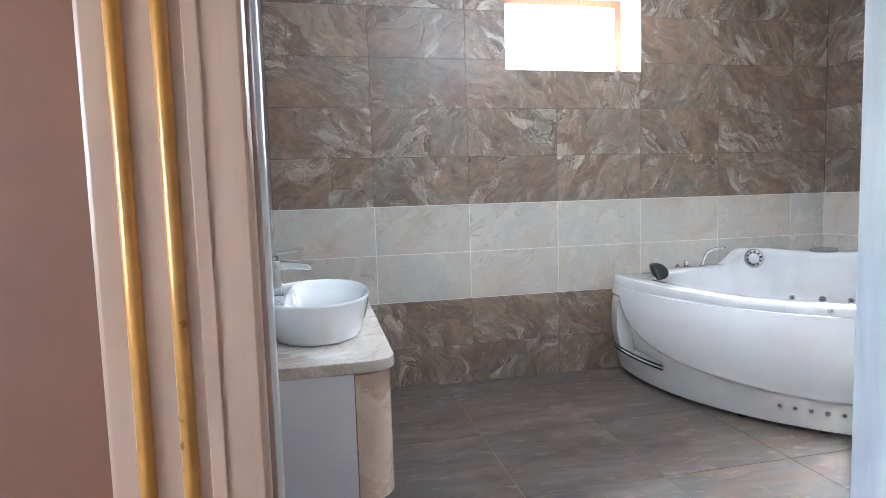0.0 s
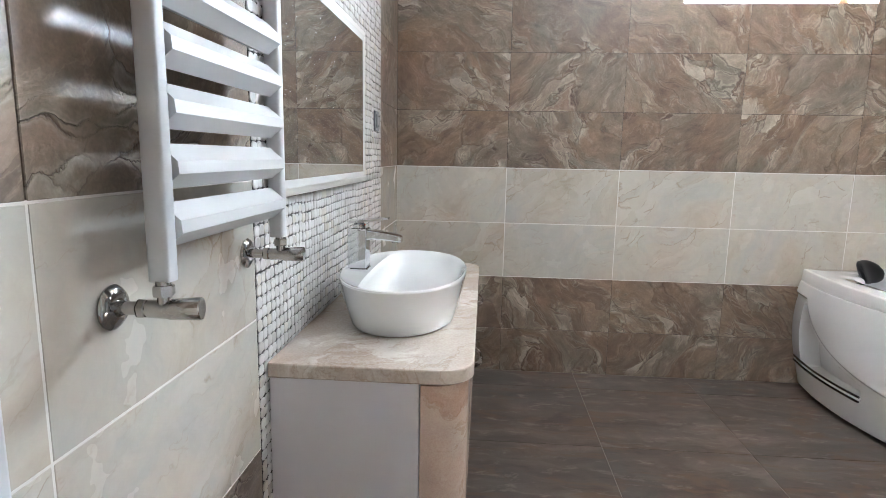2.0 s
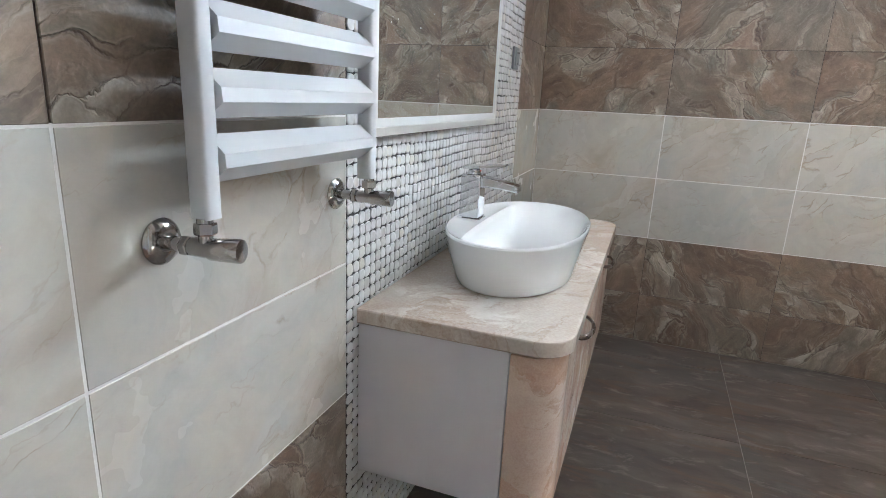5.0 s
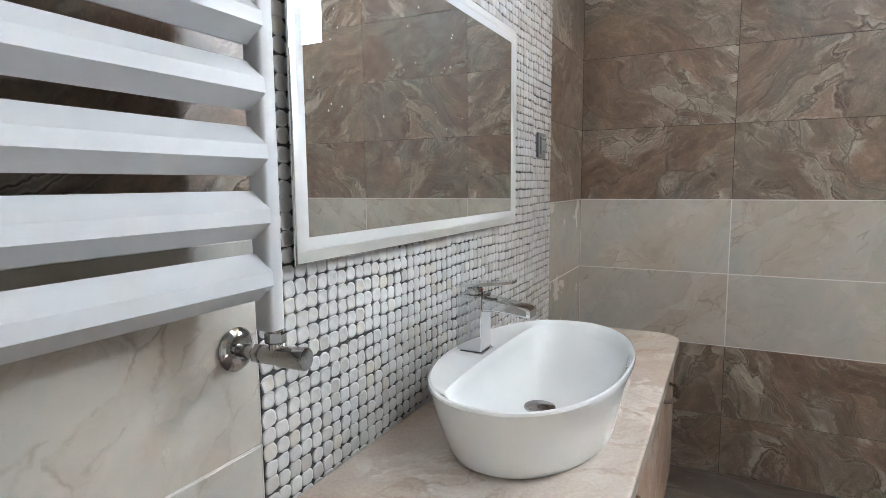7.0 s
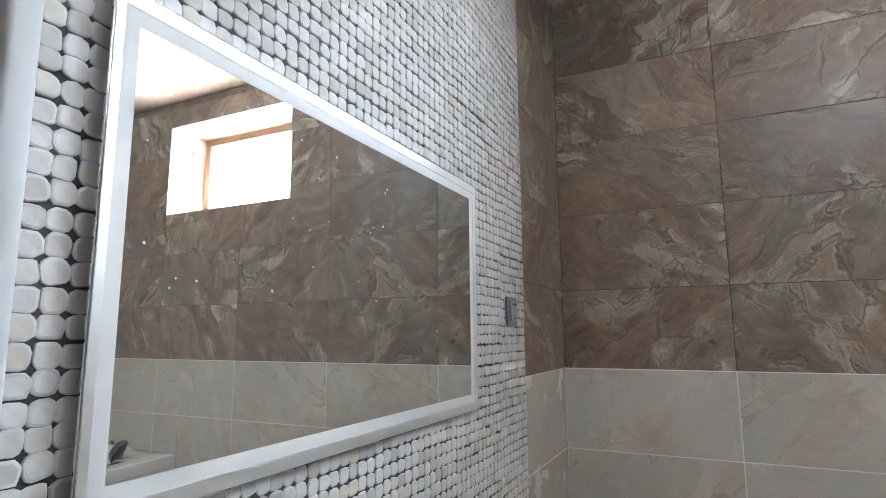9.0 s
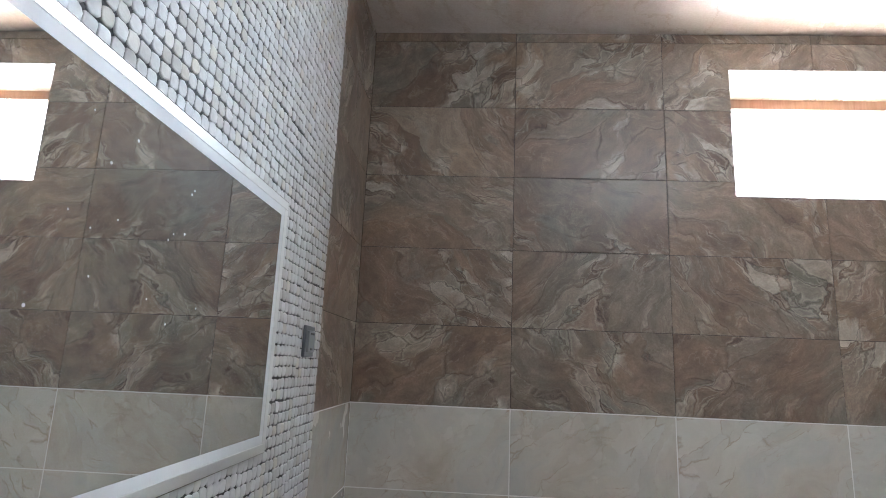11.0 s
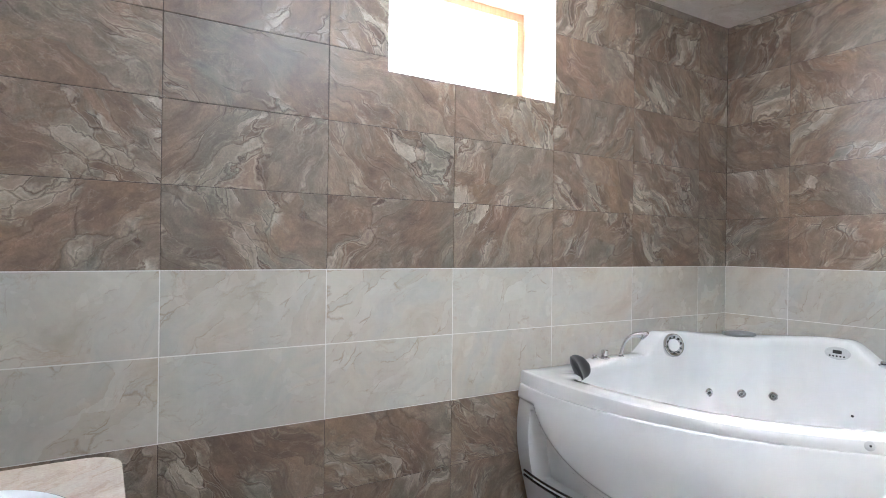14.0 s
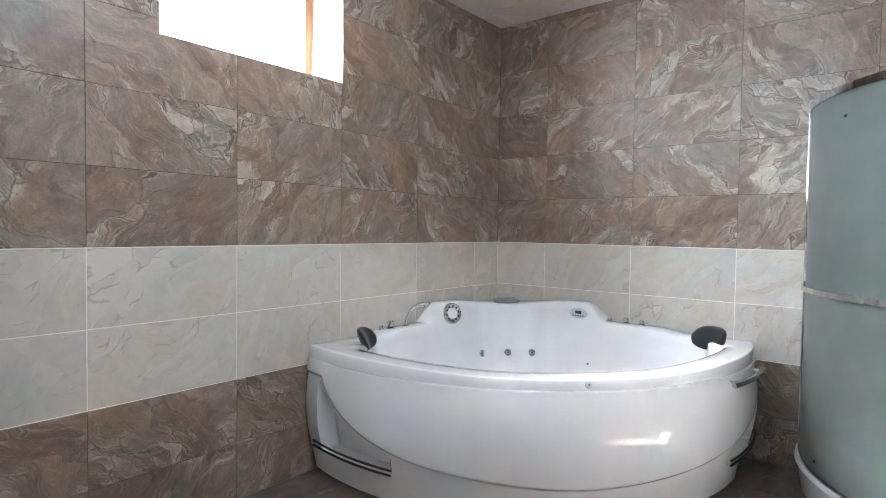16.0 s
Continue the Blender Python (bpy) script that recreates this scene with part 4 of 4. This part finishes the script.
# speaker ring and control panel on the raised corner
SPK = Vector((-0.30, -0.93, 0.22)).normalized()
spk = Vector(tp(0.715, 0.146, 0.716))
speaker = part("speaker", lathe([(0.0, -0.03), (0.062, -0.03), (0.066, 0.0), (0.065, 0.008), (0.059, 0.015), (0.049, 0.013), (0.040, 0.004), (0.0, 0.005)], spk, SPK, 32), CHROME, tub, "round chrome speaker ring")
part("speaker_cap", lathe([(0.0, 0.0), (0.037, 0.0), (0.034, 0.010), (0.0, 0.012)], spk, SPK, 24), WHITE_ACRYLIC, speaker)
side = SPK.orthogonal().normalized()
for k in range(10):
    a = math.tau * k / 10
    c = spk + SPK * 0.0095 + 0.0455 * (math.cos(a) * side + math.sin(a) * SPK.cross(side))
    part("speaker_hole", lathe([(0.0, 0.0), (0.0075, 0.0), (0.0055, 0.004), (0.0, 0.005)], c, SPK, 10), DARK_CHROME, speaker)
rings = []
for s, d in ((0.0, 0.0), (1.0, 0.0), (1.0, 0.004), (0.9, 0.008), (0.0, 0.009)):
    rings.append([tp(0.128 + d, 0.712 + max(s, 0.01) * 0.062 * math.cos(a), 0.714 + max(s, 0.01) * 0.034 * math.sin(a)) for a in (math.tau * k / 30 for k in range(30))])
panel = part("control_panel", loft(rings, True, True, True), RADIATOR, tub, "oval silver control panel")
ub = 0.1365
part("display", box(-ub - 0.002, -ub + 0.002, -0.735, -0.692, 0.712, 0.731, 0.001), DARK, panel, "small dark display")
for k in range(5):
    part("button", lathe([(0.0, 0), (0.005, 0), (0.004, 0.003), (0, 0.003)], tp(ub, 0.678 + 0.017 * k, 0.699), (-1, 0, 0), 10), DARK, panel)


def chrome_knob(u, v, z, h, r, name="tap_knob"):
    return part(name, lathe([(0.0, 0), (r * 1.35, 0), (r * 1.35, 0.006), (r * 0.75, 0.010), (r, 0.014), (r * 0.95, h), (r * 0.7, h + 0.004), (0, h + 0.005)], tp(u, v, z), (0, 0, 1), 18), CHROME, tub)


chrome_knob(1.192, 0.085, 0.676, 0.040, 0.020)
chrome_knob(1.255, 0.075, 0.676, 0.018, 0.012)
chrome_knob(0.095, 0.905, 0.678, 0.018, 0.017)
chrome_knob(0.085, 1.005, 0.676, 0.032, 0.017)
chrome_knob(0.085, 1.100, 0.676, 0.026, 0.017)
arm = []
for k in range(12):
    a = k / 11
    arm.append(tp(1.075 - 0.10 * a + 0.02 * math.sin(math.pi * a), 0.090 + 0.07 * a ** 2, 0.674 + 0.115 * math.sin(a * 1.75) / math.sin(1.75) + 0.006 * math.sin(math.pi * a)))
shower = part("hand_shower", tube(arm, [0.010, 0.010, 0.0095, 0.009, 0.009, 0.009, 0.010, 0.011, 0.013, 0.016, 0.019, 0.020], 14), CHROME, tub, "chrome hand shower in its holder")
part("spray_head", lathe([(0.0, 0), (0.022, 0.0), (0.029, 0.010), (0.030, 0.020), (0.027, 0.022), (0.0, 0.021)], tp(0.982, 0.152, 0.800), (0.55, -0.5, -0.75), 22), CHROME, shower)
chrome_knob(1.075, 0.090, 0.674, 0.012, 0.014, "shower_holder")

# jets in the backrest
for u, v, nx, ny in ((0.432, 0.180, -0.35, -0.94), (0.292, 0.292, -0.7, -0.7), (0.196, 0.420, -0.94, -0.35)):
    ang = math.atan2(v - TQ, u - TQ)
    reach = inn[round((ang - math.pi / 4) / math.tau * ST) % ST] - 0.036
    u, v = TQ + reach * math.cos(ang), TQ + reach * math.sin(ang)
    jet = part("jet", lathe([(0.0, 0), (0.024, 0), (0.024, 0.005), (0.017, 0.010), (0.012, 0.006), (0.0, 0.007)], tp(u, v, 0.424), (nx, ny, 0.12), 20), CHROME, tub, "chrome whirlpool jet")
    part("nozzle", lathe([(0.0, 0), (0.008, 0), (0.006, 0.006), (0.0, 0.006)], tp(u - nx * 0.006, v - ny * 0.006, 0.425), (nx, ny, 0.12), 10), DARK, jet)
for k in range(2):
    part("air_hole", lathe([(0.0, 0), (0.007, 0), (0.006, 0.004), (0.0, 0.004)], tp(0.168, 0.80, 0.36 + 0.05 * k), (-1, -0.1, 0.1), 10), DARK, tub)
# overflow and the small lamps low on the skirt
th = math.radians(45.4)
u, v = arc_r(th, 0.003)
ov = part("overflow", lathe([(0.0, 0), (0.016, 0), (0.016, 0.002), (0.012, 0.004), (0, 0.004)], tp(u, v, 0.613), (-math.cos(th), -math.sin(th), 0.25), 20), RADIATOR, tub, "small round silver overflow cap")
part("overflow_slot", lathe([(0.0, 0), (0.004, 0), (0.0035, 0.002), (0, 0.002)], tp(u + 0.004 * math.cos(th), v + 0.006 * math.sin(th), 0.6145), (-math.cos(th), -math.sin(th), 0.25), 10), DARK, ov)
for deg in (37.1, 39.8, 42.5, 45.3, 48.0, 50.8):
    th = math.radians(deg)
    u, v = arc_r(th, skirt_r(deg, 0.118) - 0.002)
    part("side_jet", lathe([(0.0, 0), (0.0095, 0), (0.009, 0.005), (0.005, 0.006), (0, 0.004)], tp(u, v, 0.118), (-math.cos(th), -math.sin(th), 0), 12), CHROME, tub, "small chrome lamp cap")
# twin rails across each niche
for flip in (False, True):
    for z in (0.166, 0.188):
        pts = []
        for k in range(15):
            th = math.radians(-11.0 + 22.0 * k / 14)
            u, v = arc_r(th, skirt_r(20.0, 0.17) + 0.018)
            pts.append((u, max(v, 0.02), z - 0.004 * k / 14))
        part("niche_rail", tube(mirror_pts(pts, flip), 0.0055, 8), DARK_CHROME, tub, "thin chrome towel rail")
# grab handle on the end beside the shower
pts = []
for k in range(11):
    deg = 76.0 + 18.0 * k / 10
    th = math.radians(deg)
    u, v = arc_r(th, 0.052)
    pts.append(tp(max(u, 0.03), v, 0.556))
part("grab_handle", tube(pts, 0.014, 12, flat=0.75), CHROME, tub, "brushed chrome grab handle")
for deg in (78.0, 92.0):
    th = math.radians(deg)
    a, b = arc_r(th, -0.01), arc_r(th, 0.052)
    part("handle_post", tube([tp(a[0], a[1], 0.556), tp(b[0], b[1], 0.556)], 0.008, 10), CHROME, tub)

# ---- shower cabin ----
cab = thing("shower_cabin", "corner shower cabin with curved frosted glass and chrome rails", "shower", at=(W, -D, 0))


def arc_ring(r, z, a0=0.0, a1=90.0, n=40):
    return [(-r * math.cos(math.radians(a0 + (a1 - a0) * k / n)), r * math.sin(math.radians(a0 + (a1 - a0) * k / n)), z) for k in range(n + 1)]


def curved_wall(r0, r1, z0, z1, a0=0.0, a1=90.0):
    rings = [arc_ring(r1, z0, a0, a1), arc_ring(r1, z1, a0, a1), arc_ring(r0, z1, a0, a1), arc_ring(r0, z0, a0, a1), arc_ring(r1, z0, a0, a1)]
    bm = loft(rings, False)
    bmesh.ops.holes_fill(bm, edges=bm.edges)
    return bm


tray = [[(-0.006, 0.006, z)] + arc_ring(r, z, 0.4, 89.6) for r, z in ((0.915, 0.0), (0.930, 0.01), (0.945, 0.10), (0.950, 0.128), (0.944, 0.140), (0.925, 0.144), (0.895, 0.140), (0.860, 0.075), (0.5, 0.065))]
part("tray", loft(tray, True, True, True), WHITE_ACRYLIC, cab, "white shower tray")
for a0, a1 in ((1.0, 37.0), (37.4, 89.0)):
    part("glass_panel", curved_wall(0.919, 0.925, 0.146, 1.835, a0, a1), FROSTED, cab, "frosted greenish curved glass panel")
part("top_rail", curved_wall(0.905, 0.935, 1.835, 1.868), CHROME, cab, "curved chrome top rail")
part("bottom_rail", curved_wall(0.908, 0.933, 0.142, 0.158), CHROME, cab, "curved chrome bottom rail")
part("middle_rail", curved_wall(0.928, 0.947, 0.962, 0.988, 2, 89.6), CHROME, cab, "curved chrome middle rail")
for a, z in ((54, 1.735), (63, 0.205)):
    c, d = math.cos(math.radians(a)), math.sin(math.radians(a))
    part("roller_cap", lathe([(0, 0), (0.008, 0), (0.007, 0.004), (0, 0.004)], (-0.9245 * c, 0.9245 * d, z), (-c, d, 0), 14), DARK, cab, "small dark roller cap")
part("edge_profile", box(-0.028, -0.003, 0.905, 0.938, 0.144, 1.866, 0.003), CHROME, cab)
part("edge_profile", box(-0.938, -0.905, 0.003, 0.028, 0.144, 1.866, 0.003), CHROME, cab)

# ---- ceiling light ----
lamp = thing("ceiling_light", "chrome ceiling light with small bright bulbs on thin arms", "ceiling light", at=(1.45, -1.55, H))
part("base_plate", lathe([(0.0, 0), (0.105, 0), (0.11, -0.006), (0.105, -0.022), (0.07, -0.034), (0.016, -0.04), (0.016, -0.15), (0.03, -0.16), (0.03, -0.185), (0.0, -0.2)], (0, 0, 0), (0, 0, 1), 36), CHROME, lamp)
for k in range(13):
    a = math.tau * k / 9 if k < 9 else math.tau * (k - 9) / 4 + 0.4
    r = 0.36 if k < 9 else 0.16
    bx, by = r * math.cos(a), r * math.sin(a)
    arm = part("arm", tube([(0.02 * math.cos(a), 0.02 * math.sin(a), -0.172), (bx * 0.5, by * 0.5, -0.178), (bx, by, -0.168), (bx, by, -0.150)], 0.005, 8), CHROME, lamp)
    part("bulb", lathe([(0.0, -0.030), (0.020, -0.025), (0.031, -0.012), (0.034, 0.002), (0.029, 0.018), (0.012, 0.032), (0.0, 0.034)], (bx, by, -0.138), (0, 0, -1), 14), BULB, arm, "lit frosted bulb")

# ---- mosaic of rounded stones ----
mosaic = solid("mosaic_panel", box(-0.0027, 0.0003, MY0, MY1, 0.0, H), GROUT_MOSAIC, "panel of small rounded white stones in dark grout", "mosaic", "structure", False)


def stone_points(w, h, n, lift, rot, sides):
    out = []
    wob = [rng.uniform(0.90, 1.07) for _ in range(sides)]
    for s, x in ((1.0, 0.0), (0.98, lift * 0.55), (0.91, lift * 0.90), (0.72, lift)):
        ring = []
        for k in range(sides):
            px, pz = oval(w / 2 * s, h / 2 * s, math.tau * k / sides + 0.2, n)
            px, pz = px * wob[k], pz * wob[k]
            ring.append((x, px * math.cos(rot) - pz * math.sin(rot), px * math.sin(rot) + pz * math.cos(rot)))
        out.append(ring)
    return out


PITCH = 0.0256
nz, ny = int(H / PITCH), int((MY1 - MY0) / PITCH)
rng = random.Random(11)
variants = []
for k in range(14):
    rg = stone_points(rng.uniform(0.0258, 0.0300), rng.uniform(0.0240, 0.0280), rng.uniform(2.3, 3.7), rng.uniform(0.0016, 0.0032), rng.uniform(-0.14, 0.14), 12)
    variants.append(finish(loft(rg, True, False, True), "stone", PEBBLE))
verts, faces = [], []
single = 0
py, pz = (MY1 - MY0) / ny, H / nz
for iz in range(nz):
    for iy in range(ny):
        # sheets of twelve stones shift a little against each other
        sy, sz = iy // 12, iz // 12
        jog = 0.0016 * (((sy * 7 + sz * 13) % 5) - 2)
        y = MY0 + (iy + 0.5) * py + rng.uniform(-0.0012, 0.0012)
        z = (iz + 0.5) * pz + jog * (0 if iz % 12 in (0, 11) else 1) + rng.uniform(-0.0012, 0.0012)
        k = rng.randrange(14)
        wide = 1.0 + 0.06 * ((sy + sz) % 2) * (rng.random() < 0.5)
        if iy < 12 and 34 <= iz < 59:
            ob = new("stone", variants[k])
            ob.parent = mosaic
            ob.location = (0.0003, y, z)
            single += 1
            continue
        pts = stone_points(rng.uniform(0.0258, 0.0300) * wide, rng.uniform(0.0240, 0.0280), rng.uniform(2.3, 3.7), rng.uniform(0.0016, 0.0032), rng.uniform(-0.14, 0.14), 10)
        b0 = len(verts)
        for ring in pts:
            verts += [(0.0003 + a, y + b, z + c) for a, b, c in ring]
        for r in range(3):
            for i in range(10):
                j = (i + 1) % 10
                faces.append((b0 + r * 10 + i, b0 + r * 10 + j, b0 + r * 10 + 10 + j, b0 + r * 10 + 10 + i))
        faces.append(tuple(b0 + 30 + i for i in range(10)))
me = bpy.data.meshes.new("stones")
me.from_pydata(verts, [], faces)
me.materials.append(PEBBLE)
for p in me.polygons:
    p.use_smooth = True
rest = new("stones", me)
rest.parent = mosaic
tagged(rest, "small rounded white stones", kind="stuff")

# ---- tiles, one object each ----
tile_cache = {}


def tile_mesh(rects, material, thick=0.007, chamfer=0.0012):
    key = (tuple(round(c, 4) for r in rects for c in r), material.name)
    if key in tile_cache:
        return tile_cache[key]
    bm = bmesh.new()
    for x0, x1, z0, z1 in rects:
        c = chamfer if len(rects) == 1 else 0.0004
        ring = lambda i, y: [(x0 + i, y, z0 + i), (x1 - i, y, z0 + i), (x1 - i, y, z1 - i), (x0 + i, y, z1 - i)]
        loft([ring(0, thick), ring(0, c), ring(c, 0)], True, False, True, bm)
    tile_cache[key] = finish(bm, "tile", material, False)
    return tile_cache[key]


def minus(rect, hole):
    """Rectangles left of rect once hole is cut away."""
    x0, x1, z0, z1 = rect
    if not hole or hole[0] >= x1 or hole[1] <= x0 or hole[2] >= z1 or hole[3] <= z0:
        return [rect]
    a, b, c, d = hole
    out = []
    if a > x0:
        out.append((x0, a, z0, z1))
    if b < x1:
        out.append((b, x1, z0, z1))
    m0, m1 = max(a, x0), min(b, x1)
    if c > z0:
        out.append((m0, m1, z0, c))
    if d < z1:
        out.append((m0, m1, d, z1))
    return [r for r in out if r[1] - r[0] > 0.004 and r[3] - r[2] > 0.004]


def tile_wall(parent, m, joints, holes=()):
    """Tiles between the joints u, all rows, on the wall whose frame is m: x along, y into the wall."""
    for r in range(len(ROWS_Z) - 1):
        cream = 0.5 < ROWS_Z[r] < 1.1
        g = 0.0016 if cream else 0.0012
        z0, z1 = ROWS_Z[r] + g, ROWS_Z[r + 1] - g
        if z1 - z0 < 0.01:
            continue
        for u0, u1 in zip(joints, joints[1:]):
            rects = [(u0 + g, u1 - g, z0, z1)]
            for hole in holes:
                rects = [q for p in rects for q in minus(p, hole)]
            if not rects:
                continue
            ob = new("tile", tile_mesh([(a - u0, b - u0, c - z0, d - z0) for a, b, c, d in rects], CREAM if cream else BROWN))
            ob.parent = parent
            ob.matrix_basis = m @ pose(u0, 0, z0)


tile_wall(north, pose(0, 0, 0), [0.0, 0.6, 1.2, 1.8, 2.4, 3.0, 3.6, W], [(WX0, WX1, WZ0, WZ1)])
tile_wall(east, pose(W, 0, 0, 0, 0, -90), [0.0, 0.39, 0.99, 1.585, 2.185, D])
tile_wall(west, pose(0, 0, 0, 0, 0, 90), [-D, -2.545, MY0])
tile_wall(west, pose(0, 0, 0, 0, 0, 90), [MY1, 0.0])
tile_wall(south, pose(W, -D + 0.003, 0, 0, 0, 180), [0.0, 0.6, 1.2, 1.8, 2.4, 3.0, 3.6, W], [(W - DX1 - 0.03, W - DX0 + 0.03, -0.1, DZ + 0.03)])

# floor tiles
xs = [0.0] + [0.398 + 0.6165 * k for k in range(6)] + [W]
ys = [-D, -2.68, -2.063, -1.447, -0.83, -0.213, 0.0]
for x0, x1 in zip(xs, xs[1:]):
    for y0, y1 in zip(ys, ys[1:]):
        if x1 - x0 < 0.02 or y1 - y0 < 0.02:
            continue
        ob = new("tile", tile_mesh([(0.0012, x1 - x0 - 0.0012, 0.0012, y1 - y0 - 0.0012)], FLOORTILE))
        ob.parent = floor
        ob.matrix_basis = Matrix.Translation((x0, y0, 0)) @ Matrix(((1, 0, 0, 0), (0, 0, 1, 0), (0, -1, 0, 0), (0, 0, 0, 1)))
